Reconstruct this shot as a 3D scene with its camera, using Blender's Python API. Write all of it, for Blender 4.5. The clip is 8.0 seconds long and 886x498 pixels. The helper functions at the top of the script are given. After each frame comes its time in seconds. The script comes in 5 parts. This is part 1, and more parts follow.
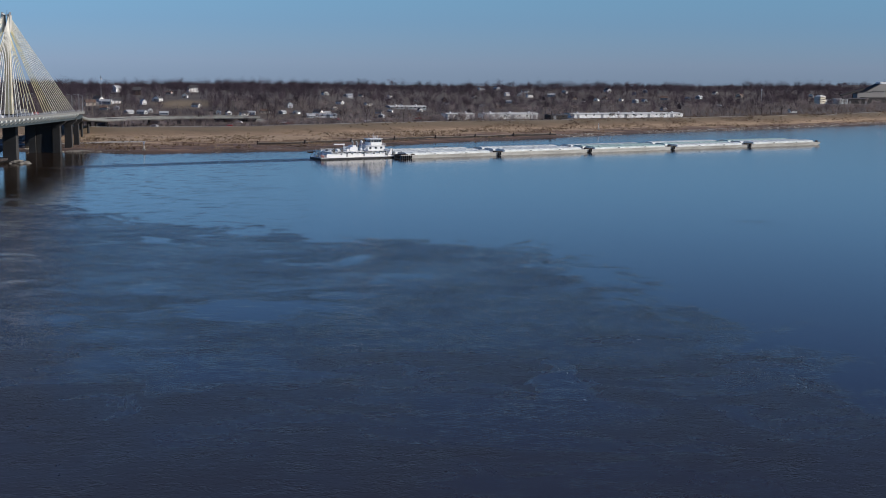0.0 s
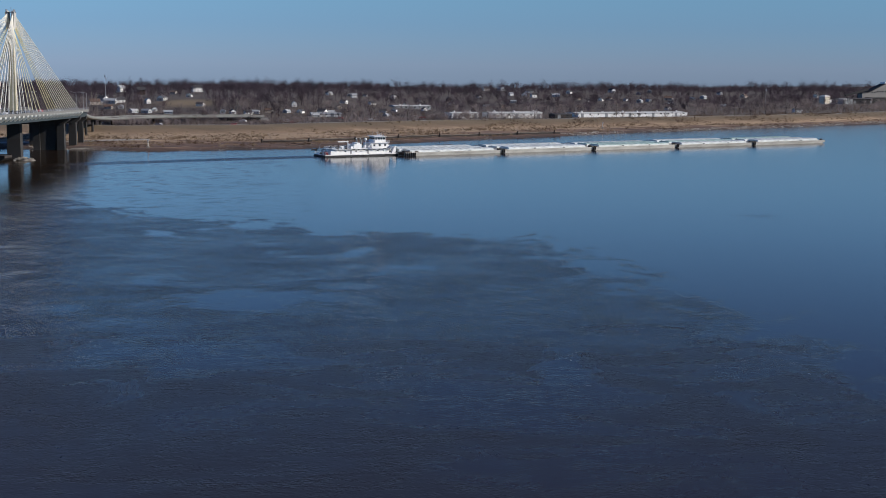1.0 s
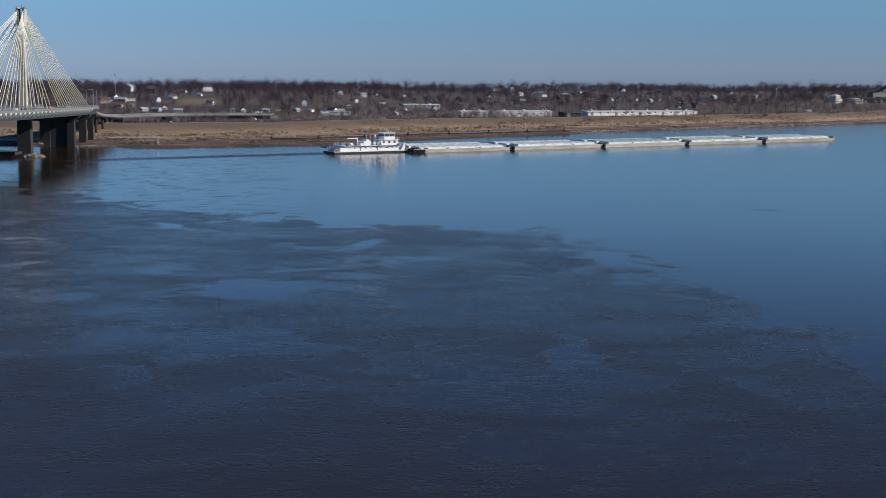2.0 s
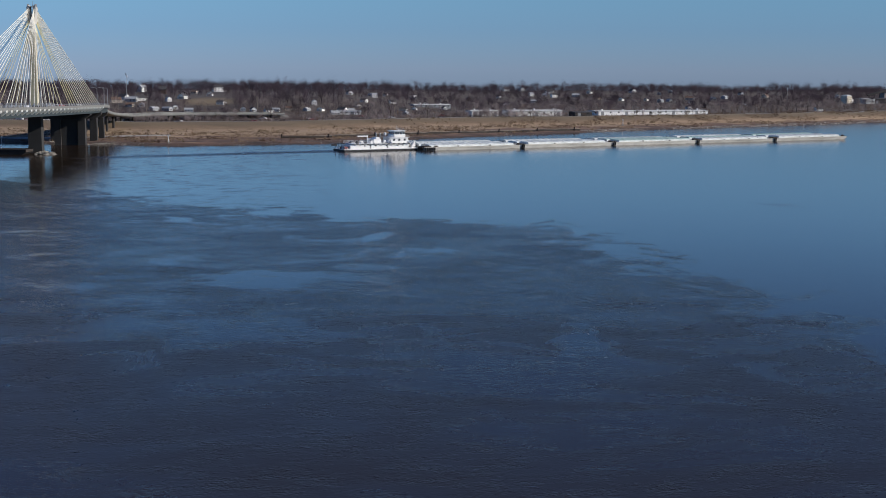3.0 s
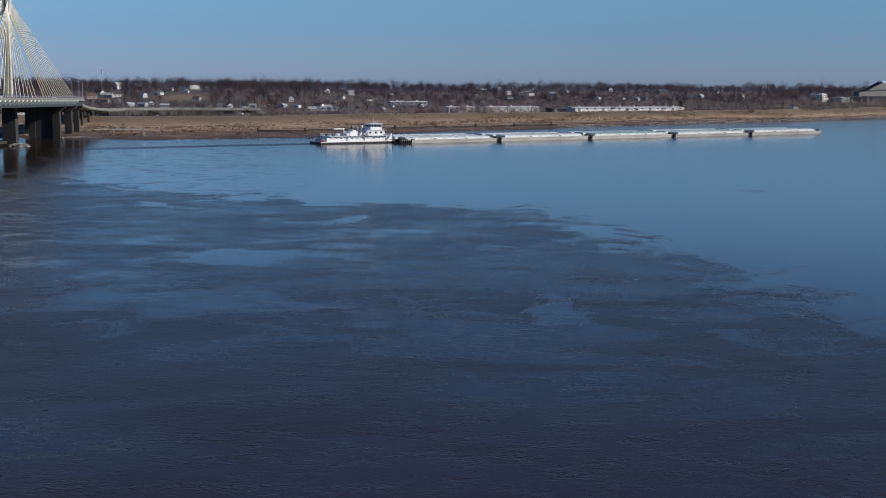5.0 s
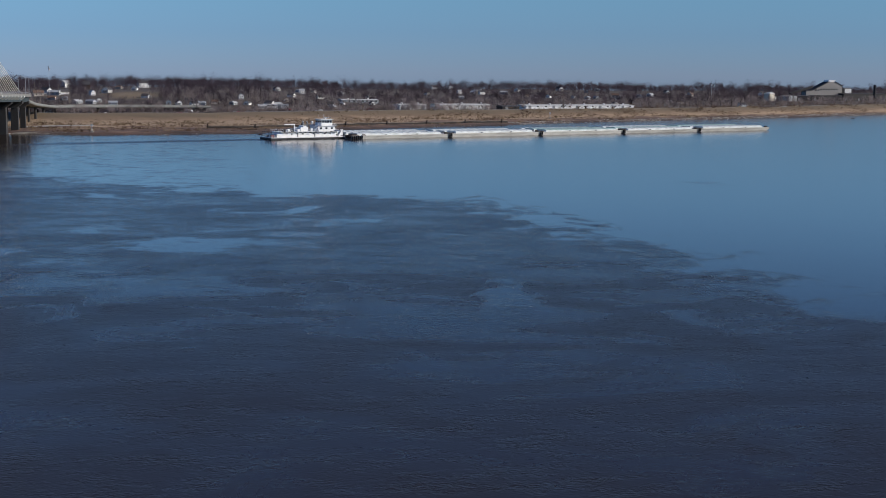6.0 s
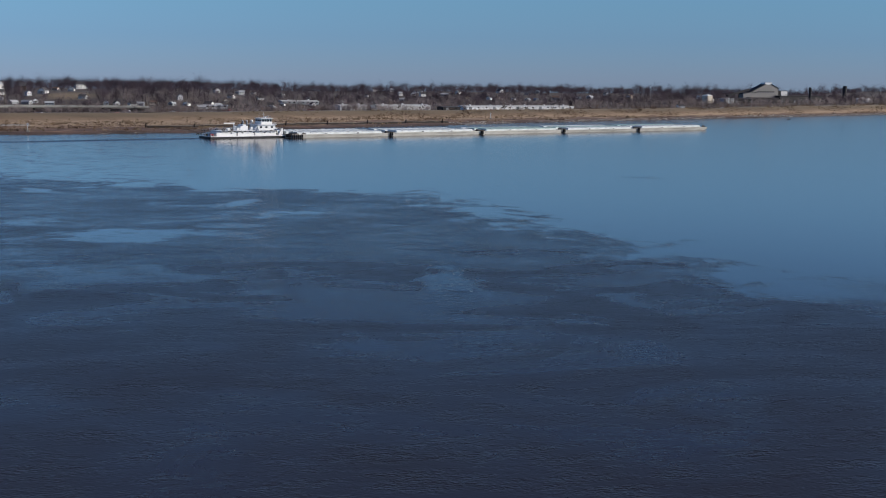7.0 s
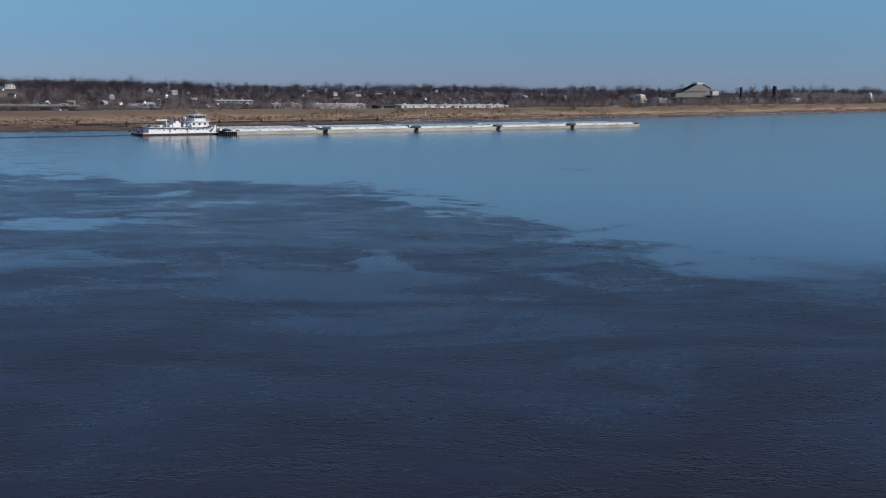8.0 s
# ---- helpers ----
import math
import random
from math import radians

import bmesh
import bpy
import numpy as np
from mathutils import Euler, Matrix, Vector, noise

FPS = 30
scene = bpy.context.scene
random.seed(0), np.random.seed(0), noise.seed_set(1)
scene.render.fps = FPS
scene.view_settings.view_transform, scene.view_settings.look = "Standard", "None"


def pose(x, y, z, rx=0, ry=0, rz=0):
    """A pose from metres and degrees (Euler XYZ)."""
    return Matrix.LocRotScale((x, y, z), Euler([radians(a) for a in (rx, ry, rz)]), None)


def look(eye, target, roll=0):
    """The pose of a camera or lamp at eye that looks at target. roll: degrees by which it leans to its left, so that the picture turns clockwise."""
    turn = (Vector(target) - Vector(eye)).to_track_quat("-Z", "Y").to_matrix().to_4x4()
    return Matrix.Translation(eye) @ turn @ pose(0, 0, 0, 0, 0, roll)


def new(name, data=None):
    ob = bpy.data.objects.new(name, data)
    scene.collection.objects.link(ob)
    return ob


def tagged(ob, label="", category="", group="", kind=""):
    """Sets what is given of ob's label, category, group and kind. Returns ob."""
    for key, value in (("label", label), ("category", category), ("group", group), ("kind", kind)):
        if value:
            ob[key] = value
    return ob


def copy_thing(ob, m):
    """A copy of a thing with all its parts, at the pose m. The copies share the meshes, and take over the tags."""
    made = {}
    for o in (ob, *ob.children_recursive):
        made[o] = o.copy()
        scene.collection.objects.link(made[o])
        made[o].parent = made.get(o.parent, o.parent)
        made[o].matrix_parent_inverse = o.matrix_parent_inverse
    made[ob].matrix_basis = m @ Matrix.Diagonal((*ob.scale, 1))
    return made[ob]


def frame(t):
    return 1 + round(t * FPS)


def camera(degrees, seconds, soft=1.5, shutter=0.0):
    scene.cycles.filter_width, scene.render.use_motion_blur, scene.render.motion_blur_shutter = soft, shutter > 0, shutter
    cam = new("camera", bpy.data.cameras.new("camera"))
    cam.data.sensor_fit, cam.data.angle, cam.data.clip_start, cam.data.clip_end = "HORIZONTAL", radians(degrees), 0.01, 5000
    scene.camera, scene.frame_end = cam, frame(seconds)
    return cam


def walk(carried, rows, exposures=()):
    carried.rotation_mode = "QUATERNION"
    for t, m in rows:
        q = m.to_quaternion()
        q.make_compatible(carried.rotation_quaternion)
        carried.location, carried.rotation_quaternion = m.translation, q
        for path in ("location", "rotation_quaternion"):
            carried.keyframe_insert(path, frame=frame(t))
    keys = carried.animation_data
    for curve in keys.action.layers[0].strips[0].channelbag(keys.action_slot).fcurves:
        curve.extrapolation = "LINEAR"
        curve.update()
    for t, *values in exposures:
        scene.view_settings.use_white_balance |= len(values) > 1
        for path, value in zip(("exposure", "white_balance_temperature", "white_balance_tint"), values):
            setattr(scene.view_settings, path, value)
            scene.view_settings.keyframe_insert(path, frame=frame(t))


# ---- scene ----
cam = camera(36.9, 8.0, soft=0.9)
walk(cam, [
    (0.0, pose(-1.06, 0.19, 47.13, 82.045, -0.598, -1.174)),
    (0.5, pose(-0.93, 0.20, 45.95, 82.085, -0.612, -1.129)),
    (1.0, pose(-0.80, 0.19, 44.76, 82.134, -0.569, -0.984)),
    (2.5, pose(-0.40, 0.13, 41.16, 82.243, -0.526, -0.328)),
    (3.0, pose(-0.26, 0.09, 40.00, 82.305, -0.489, -0.104)),
    (3.5, pose(-0.13, 0.05, 38.84, 82.361, -0.478, 0.048)),
    (4.0, pose(0.00, -0.00, 37.63, 82.386, -0.475, -0.072)),
    (5.5, pose(0.39, -0.20, 33.80, 82.452, -0.551, -1.978)),
    (6.0, pose(0.53, -0.28, 32.47, 82.489, -0.578, -3.157)),
    (6.5, pose(0.66, -0.37, 31.11, 82.577, -0.615, -4.449)),
    (7.0, pose(0.79, -0.46, 29.67, 82.707, -0.631, -5.684)),
    (7.5, pose(0.92, -0.57, 28.16, 82.780, -0.626, -7.171)),
    (8.0, pose(1.05, -0.68, 26.61, 82.847, -0.579, -8.467)),
], exposures=[(0.0, -0.10, 5950, 13), (8.0, -0.15, 5950, 13)])

# ---------------------------------------------------------------- light
SUN_TO = Vector((0.90, -0.08, 0.45)).normalized()
world = bpy.data.worlds.new("sky")
scene.world = world
world.use_nodes = True
wn = world.node_tree
sky = wn.nodes.new("ShaderNodeTexSky")
sky.sky_type = "NISHITA"
sky.sun_disc = False
sky.sun_elevation = math.asin(SUN_TO.z)
sky.sun_rotation = math.atan2(SUN_TO.x, SUN_TO.y)
sky.altitude, sky.air_density, sky.dust_density, sky.ozone_density = 2000.0, 1.1, 0.0, 10.0
# winter haze put in as a tint: the air low over the land is milky blue
up, sep_up, sky_tint, air = (wn.nodes.new("ShaderNode" + k) for k in ("TexCoord", "SeparateXYZ", "ValToRGB", "Mix"))
wn.links.new(up.outputs["Generated"], sep_up.inputs[0]), wn.links.new(sep_up.outputs["Z"], sky_tint.inputs[0])
he = sky_tint.color_ramp.elements
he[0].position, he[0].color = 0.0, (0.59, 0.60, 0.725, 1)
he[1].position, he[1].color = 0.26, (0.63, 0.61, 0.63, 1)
# the band from 0.08 to 0.13 is brightened to lift the water's reflections
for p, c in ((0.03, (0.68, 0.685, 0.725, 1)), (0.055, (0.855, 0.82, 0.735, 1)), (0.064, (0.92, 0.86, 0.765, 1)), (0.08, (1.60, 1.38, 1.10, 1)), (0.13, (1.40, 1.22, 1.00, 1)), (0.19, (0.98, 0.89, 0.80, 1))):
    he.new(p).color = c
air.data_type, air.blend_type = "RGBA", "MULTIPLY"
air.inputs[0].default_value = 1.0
wn.links.new(sky.outputs[0], air.inputs[6]), wn.links.new(sky_tint.outputs[0], air.inputs[7])
# the sky's brightness is lowered towards downstream by a multiplied grey
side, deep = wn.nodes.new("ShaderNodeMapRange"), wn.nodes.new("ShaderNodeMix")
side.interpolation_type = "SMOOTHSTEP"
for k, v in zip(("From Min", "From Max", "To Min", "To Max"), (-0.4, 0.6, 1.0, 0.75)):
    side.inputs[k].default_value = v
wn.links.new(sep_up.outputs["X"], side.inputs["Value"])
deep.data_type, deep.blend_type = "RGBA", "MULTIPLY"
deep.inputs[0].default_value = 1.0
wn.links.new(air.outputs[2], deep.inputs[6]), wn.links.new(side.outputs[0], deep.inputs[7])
wn.nodes["Background"].inputs["Strength"].default_value = 0.132
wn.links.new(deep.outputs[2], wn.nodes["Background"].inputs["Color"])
sun = new("sun", bpy.data.lights.new("sun", "SUN"))
sun.data.energy, sun.data.angle, sun.data.color = 5.6, radians(0.5), (1.0, 0.90, 0.75)
sun.matrix_world = look(SUN_TO * 100, (0, 0, 0))


# ---------------------------------------------------------------- materials
def material(name, colour, rough=0.8, metal=0.0, vary=0.25, scale=0.5, fine=6.0, bump=0.15, other=None, rand=0.0, stretch=(1, 1, 1)):
    """A surface with colour variation at two scales, fine relief, and a shade of its own for each object."""
    m = bpy.data.materials.new(name)
    m.use_nodes = True
    nt, L = m.node_tree, m.node_tree.links
    b = nt.nodes["Principled BSDF"]
    b.inputs["Roughness"].default_value, b.inputs["Metallic"].default_value = rough, metal
    geo = nt.nodes.new("ShaderNodeTexCoord")
    mp = nt.nodes.new("ShaderNodeMapping")
    mp.inputs["Scale"].default_value = stretch
    L.new(geo.outputs["Object"], mp.inputs[0])
    n1, n2 = nt.nodes.new("ShaderNodeTexNoise"), nt.nodes.new("ShaderNodeTexNoise")
    n1.inputs["Scale"].default_value, n1.inputs["Detail"].default_value = scale, 4
    n2.inputs["Scale"].default_value, n2.inputs["Detail"].default_value = fine, 3
    L.new(mp.outputs[0], n1.inputs[0]), L.new(mp.outputs[0], n2.inputs[0])
    add = nt.nodes.new("ShaderNodeMath")
    add.operation = "MULTIPLY_ADD"
    add.inputs[1].default_value = 0.4
    L.new(n2.outputs[0], add.inputs[0]), L.new(n1.outputs[0], add.inputs[2])
    last = add.outputs[0]
    if rand:
        info = nt.nodes.new("ShaderNodeObjectInfo")
        ma = nt.nodes.new("ShaderNodeMath")
        ma.operation = "MULTIPLY_ADD"
        ma.inputs[1].default_value = rand
        L.new(info.outputs["Random"], ma.inputs[0]), L.new(last, ma.inputs[2])
        last = ma.outputs[0]
    ramp = nt.nodes.new("ShaderNodeValToRGB")
    dark = [c * (1 - vary) for c in colour]
    lite = other or [min(1.0, c * (1 + vary * 0.7)) for c in colour]
    e = ramp.color_ramp.elements
    e[0].position, e[0].color = 0.42, (*dark, 1)
    e[1].position, e[1].color = 1.0 + rand * 0.6, (*lite, 1)
    L.new(last, ramp.inputs[0]), L.new(ramp.outputs[0], b.inputs["Base Color"])
    if bump:
        bp = nt.nodes.new("ShaderNodeBump")
        bp.inputs["Strength"].default_value, bp.inputs["Distance"].default_value = bump, 0.1
        L.new(n2.outputs[0], bp.inputs["Height"]), L.new(bp.outputs[0], b.inputs["Normal"])
    return m


white_paint = material("white_paint", (0.80, 0.80, 0.78), 0.45, vary=0.12, other=(0.86, 0.86, 0.85), bump=0.03)
cream_paint = material("cream_paint", (0.62, 0.56, 0.44), 0.6, vary=0.15, bump=0.05)
black_paint = material("black_paint", (0.02, 0.02, 0.022), 0.5, vary=0.4, bump=0.1)
dark_glass = material("dark_glass", (0.015, 0.02, 0.025), 0.08, vary=0.1, bump=0)
red_paint = material("red_paint", (0.35, 0.05, 0.04), 0.5)
steel_grey = material("steel_grey", (0.25, 0.26, 0.27), 0.5, 0.4, vary=0.3)
rubber = material("rubber", (0.015, 0.015, 0.015), 0.9)
barge_hull = material("barge_hull", (0.27, 0.26, 0.225), 0.65, vary=0.5, scale=0.4, fine=2.5, other=(0.47, 0.46, 0.41), rand=0.25, stretch=(0.3, 1, 1))
barge_cover = material("barge_cover", (0.56, 0.60, 0.58), 0.5, vary=0.3, scale=0.3, fine=3.0, other=(0.76, 0.80, 0.78), rand=0.2, bump=0.05)
barge_green = material("barge_green", (0.42, 0.55, 0.50), 0.45, vary=0.25, scale=0.3, fine=3.0, bump=0.05)
rust = material("rust", (0.035, 0.022, 0.015), 0.85, vary=0.5)
# pale concrete in fact; the shade on the piers is put into this colour
shaded_concrete = material("shaded_concrete", (0.032, 0.031, 0.030), 0.85, vary=0.35, scale=0.15, fine=1.5)
concrete = material("concrete", (0.36, 0.35, 0.32), 0.85, vary=0.3, scale=0.15, fine=1.5)
pale_concrete = material("pale_concrete", (0.48, 0.47, 0.43), 0.85, vary=0.2, scale=0.2, fine=1.5)
asphalt = material("asphalt", (0.06, 0.06, 0.06), 0.9)
pylon_tan = material("pylon_tan", (0.44, 0.40, 0.27), 0.8, vary=0.25, scale=0.2, fine=1.5)
stay_white = material("stay_white", (0.74, 0.72, 0.62), 0.45, vary=0.12, bump=0, rand=0.1)
stay_yellow = material("stay_yellow", (0.66, 0.60, 0.36), 0.45, vary=0.12, bump=0, rand=0.1)
viaduct_concrete = material("viaduct_concrete", (0.17, 0.175, 0.165), 0.85, vary=0.25, scale=0.2, fine=1.5)
parapet_grey = material("parapet_grey", (0.16, 0.16, 0.15), 0.8)
girder_paint = material("girder_paint", (0.030, 0.042, 0.045), 0.6, vary=0.3)
bracket_paint = material("bracket_paint", (0.50, 0.52, 0.49), 0.5, vary=0.15)
bark = material("bark", (0.060, 0.048, 0.043), 0.95, vary=0.4, bump=0)
wood_dark = material("wood_dark", (0.035, 0.028, 0.024), 0.9, vary=0.4, scale=0.3)
pole_wood = material("pole_wood", (0.20, 0.17, 0.14), 0.9)
galvanised = material("galvanised", (0.45, 0.46, 0.47), 0.45, 0.6)
stone = material("stone", (0.30, 0.28, 0.25), 0.9, vary=0.35, scale=0.4)


def wood_cover(name, dark, lite, patch, see_through=0.3):
    """Bare twigs: a shade for each twig, and slow changes from tree to tree."""
    m = bpy.data.materials.new(name)
    m.use_nodes = True
    nt, L = m.node_tree, m.node_tree.links
    b = nt.nodes["Principled BSDF"]
    b.inputs["Roughness"].default_value = 1.0
    b.inputs["Specular IOR Level"].default_value = 0.1
    geo, tc = nt.nodes.new("ShaderNodeNewGeometry"), nt.nodes.new("ShaderNodeTexCoord")
    n = nt.nodes.new("ShaderNodeTexNoise")
    n.inputs["Scale"].default_value, n.inputs["Detail"].default_value = patch, 3
    L.new(tc.outputs["Object"], n.inputs[0])
    ma = nt.nodes.new("ShaderNodeMath")
    ma.operation = "MULTIPLY_ADD"
    ma.inputs[1].default_value = 0.07
    L.new(geo.outputs["Random Per Island"], ma.inputs[0]), L.new(n.outputs[0], ma.inputs[2])
    ramp = nt.nodes.new("ShaderNodeValToRGB")
    e = ramp.color_ramp.elements
    e[0].position, e[0].color = 0.44, (*dark, 1)
    e[1].position, e[1].color = 0.68, (*lite, 1)
    L.new(ma.outputs[0], ramp.inputs[0]), L.new(ramp.outputs[0], b.inputs["Base Color"])
    bend, unit = nt.nodes.new("ShaderNodeVectorMath"), nt.nodes.new("ShaderNodeVectorMath")   # many twigs to a crown: softer than flat blades
    bend.operation, unit.operation = "MULTIPLY_ADD", "NORMALIZE"
    bend.inputs[1].default_value, bend.inputs[2].default_value = (0.2, 0.2, 0.2), (0.25, -0.5, 0.6)
    L.new(geo.outputs["Normal"], bend.inputs[0]), L.new(bend.outputs[0], unit.inputs[0]), L.new(unit.outputs[0], b.inputs["Normal"])
    thin, mix = nt.nodes.new("ShaderNodeBsdfTranslucent"), nt.nodes.new("ShaderNodeMixShader")
    mix.inputs[0].default_value = see_through
    L.new(ramp.outputs[0], thin.inputs["Color"])
    L.new(b.outputs[0], mix.inputs[1]), L.new(thin.outputs[0], mix.inputs[2])
    L.new(mix.outputs[0], nt.nodes["Material Output"].inputs["Surface"])
    return m


twig_mat = wood_cover("twig", (0.040, 0.032, 0.042), (0.128, 0.098, 0.116), 0.05)
pale_twig_mat = wood_cover("pale_twig", (0.15, 0.124, 0.124), (0.38, 0.32, 0.305), 0.06)
brush_mat = wood_cover("brush", (0.08, 0.05, 0.035), (0.24, 0.165, 0.11), 0.05)
reed_mat = wood_cover("reed", (0.16, 0.12, 0.075), (0.36, 0.28, 0.18), 0.05)
pale_rock_mat = wood_cover("pale_rock", (0.20, 0.18, 0.16), (0.50, 0.47, 0.42), 0.15, 0.0)
rock_mat = wood_cover("rock", (0.10, 0.09, 0.08), (0.36, 0.34, 0.30), 0.15, 0.0)


# ---------------------------------------------------------------- small builders
def add_box(bm, c, s, top=(1, 1)):
    """A box at centre c of size s; top scales its upper face."""
    x, y, z = c
    a, b, h = s[0] / 2, s[1] / 2, s[2] / 2
    lo = [bm.verts.new((x + i * a, y + j * b, z - h)) for i, j in ((-1, -1), (1, -1), (1, 1), (-1, 1))]
    hi = [bm.verts.new((x + i * a * top[0], y + j * b * top[1], z + h)) for i, j in ((-1, -1), (1, -1), (1, 1), (-1, 1))]
    bm.faces.new(lo[::-1]), bm.faces.new(hi)
    for k in range(4):
        bm.faces.new((lo[k], lo[(k + 1) % 4], hi[(k + 1) % 4], hi[k]))


def add_rod(bm, a, b, r, r2=None, n=6):
    """A rod from a to b."""
    a, b = Vector(a), Vector(b)
    q = (b - a).to_track_quat("Z", "Y")
    r2 = r if r2 is None else r2
    ring = [[bm.verts.new(p + q @ Vector((math.cos(t) * w, math.sin(t) * w, 0))) for t in [2 * math.pi * k / n for k in range(n)]] for p, w in ((a, r), (b, r2))]
    for k in range(n):
        bm.faces.new((ring[0][k], ring[0][(k + 1) % n], ring[1][(k + 1) % n], ring[1][k]))
    bm.faces.new(ring[0][::-1]), bm.faces.new(ring[1])


def add_prism(bm, outline, x0, x1, axis=1):
    """A plate: an outline of (u, z) pairs swept along y (axis 1) or x (axis 0) from x0 to x1."""
    put = (lambda u, z, w: (u, w, z)) if axis == 1 else (lambda u, z, w: (w, u, z))
    A = [bm.verts.new(put(u, z, x0)) for u, z in outline]
    B = [bm.verts.new(put(u, z, x1)) for u, z in outline]
    n = len(outline)
    for k in range(n):
        bm.faces.new((A[k], A[(k + 1) % n], B[(k + 1) % n], B[k]))
    bm.faces.new(A[::-1]), bm.faces.new(B)


def part(name, bm, mat, parent, label="", bevel=0.0):
    """Links a bmesh as one mesh object under a thing or a part."""
    if bevel:
        bmesh.ops.bevel(bm, geom=bm.edges[:], offset=bevel, segments=1, affect="EDGES")
    bmesh.ops.recalc_face_normals(bm, faces=bm.faces[:])
    me = bpy.data.meshes.new(name)
    bm.to_mesh(me), bm.free()
    me.materials.append(mat)
    ob = new(name, me)
    ob.parent = parent
    return tagged(ob, label)


def boxes(*items):
    bm = bmesh.new()
    for c, s in items:
        add_box(bm, c, s)
    return bm


def rods(*items):
    bm = bmesh.new()
    for it in items:
        add_rod(bm, *it)
    return bm


def prism(outline, x0, x1, axis=1):
    bm = bmesh.new()
    add_prism(bm, outline, x0, x1, axis)
    return bm


def thing(name, m, label, category, group=""):
    ob = new(name)
    ob.matrix_world = m
    ob.empty_display_size = 0.5
    return tagged(ob, label, category, group)


def mesh_of(name, verts, tris, mat, label="", category="", kind=""):
    """One mesh object from arrays of points and triangles."""
    me = bpy.data.meshes.new(name)
    me.vertices.add(len(verts)), me.loops.add(3 * len(tris)), me.polygons.add(len(tris))
    me.vertices.foreach_set("co", np.asarray(verts, np.float32).ravel())
    me.loops.foreach_set("vertex_index", np.asarray(tris, np.int32).ravel())
    me.polygons.foreach_set("loop_start", np.arange(0, 3 * len(tris), 3, dtype=np.int32))
    me.update(calc_edges=True)
    me.validate()
    me.materials.append(mat)
    return tagged(new(name, me), label, category, kind=kind)


# ---------------------------------------------------------------- the land
SHORE = np.array([(-4200, 300), (-1500, 480), (-600, 610), (-260, 684), (-190, 690), (-139, 677), (-63, 712), (-9, 772), (40, 819), (146, 915),
                  (283, 1022), (360, 1087), (565, 1250), (675, 1338), (1500, 1960), (4200, 3900)], float)
ACROSS = np.array((-0.3, 0.954))


def smooth(a, b, x):
    t = np.clip((x - a) / (b - a), 0, 1)
    return t * t * (3 - 2 * t)


def shore_at(d_x):
    """The shoreline's y above a given x."""
    return np.interp(d_x, SHORE[:, 0], SHORE[:, 1])


def ripple(x, y, s):
    return np.sin(x * s + 1.3 * np.sin(y * s * 0.7)) * np.cos(y * s * 1.1 + 0.9 * np.sin(x * s * 0.6 + 2))


def inland(x, y):
    """How far a place lies behind the shoreline, measured along ACROSS."""
    lo, hi = np.full_like(x, -6000.0), np.full_like(x, 6000.0)
    for _ in range(40):
        mid = (lo + hi) / 2
        below = (y - ACROSS[1] * mid) > shore_at(x - ACROSS[0] * mid)
        lo, hi = np.where(below, mid, lo), np.where(below, hi, mid)
    return (lo + hi) / 2


def height(x, y, d=None):
    x, y = np.asarray(x, float), np.asarray(y, float)
    d = inland(x, y) if d is None else d
    bx = x - ACROSS[0] * d
    crest = np.interp(bx, (-200, -110, 40, 146, 283, 360, 600), (140, 135, 110, 73, 57, 50, 62))
    top = np.interp(bx, (-100, 300, 700), (7.0, 7.2, 8.2))
    foot = np.interp(bx, (-100, 40, 146, 300), (3.0, 2.8, 2.2, 1.8))
    z = np.where(d < 0, np.maximum(-4.0, d * 0.12), 0) + (1 - smooth(-980, -880, d)) * 7.0
    z = z + smooth(0, 9, d) * 1.1 + smooth(9, crest - 42, d) * (foot - 1.1) + smooth(crest - 36, crest - 3, d) * (top - foot)
    z = z - smooth(crest + 4, crest + 24, d) * (top - 4.5)
    left = 1 - smooth(-120, 30, x)
    back = 1 - smooth(700, 1200, d)
    z = z + back * (left * smooth(190, 400, d) * 11.0 + (1 - left) * smooth(350, 700, d) * 8.0)
    az = x / np.maximum(y, 1.0)                  # the plain beyond the ridge falls away
    z = z - smooth(1700, 4300, np.hypot(x, y)) * smooth(300, 900, d) * np.interp(az, (0.1, 0.3, 0.37, 0.43), (40, 26, 18, 2))
    z = z + smooth(15, 60, d) * 0.1 * ripple(x, y, 0.09) + smooth(200, 500, d) * (1 - smooth(800, 1300, d)) * 1.6 * ripple(x, y, 0.012)
    z = z + smooth(0, 4, d) * (1 - smooth(20, 40, d)) * 0.35 * ripple(x, y, 0.35)
    return z


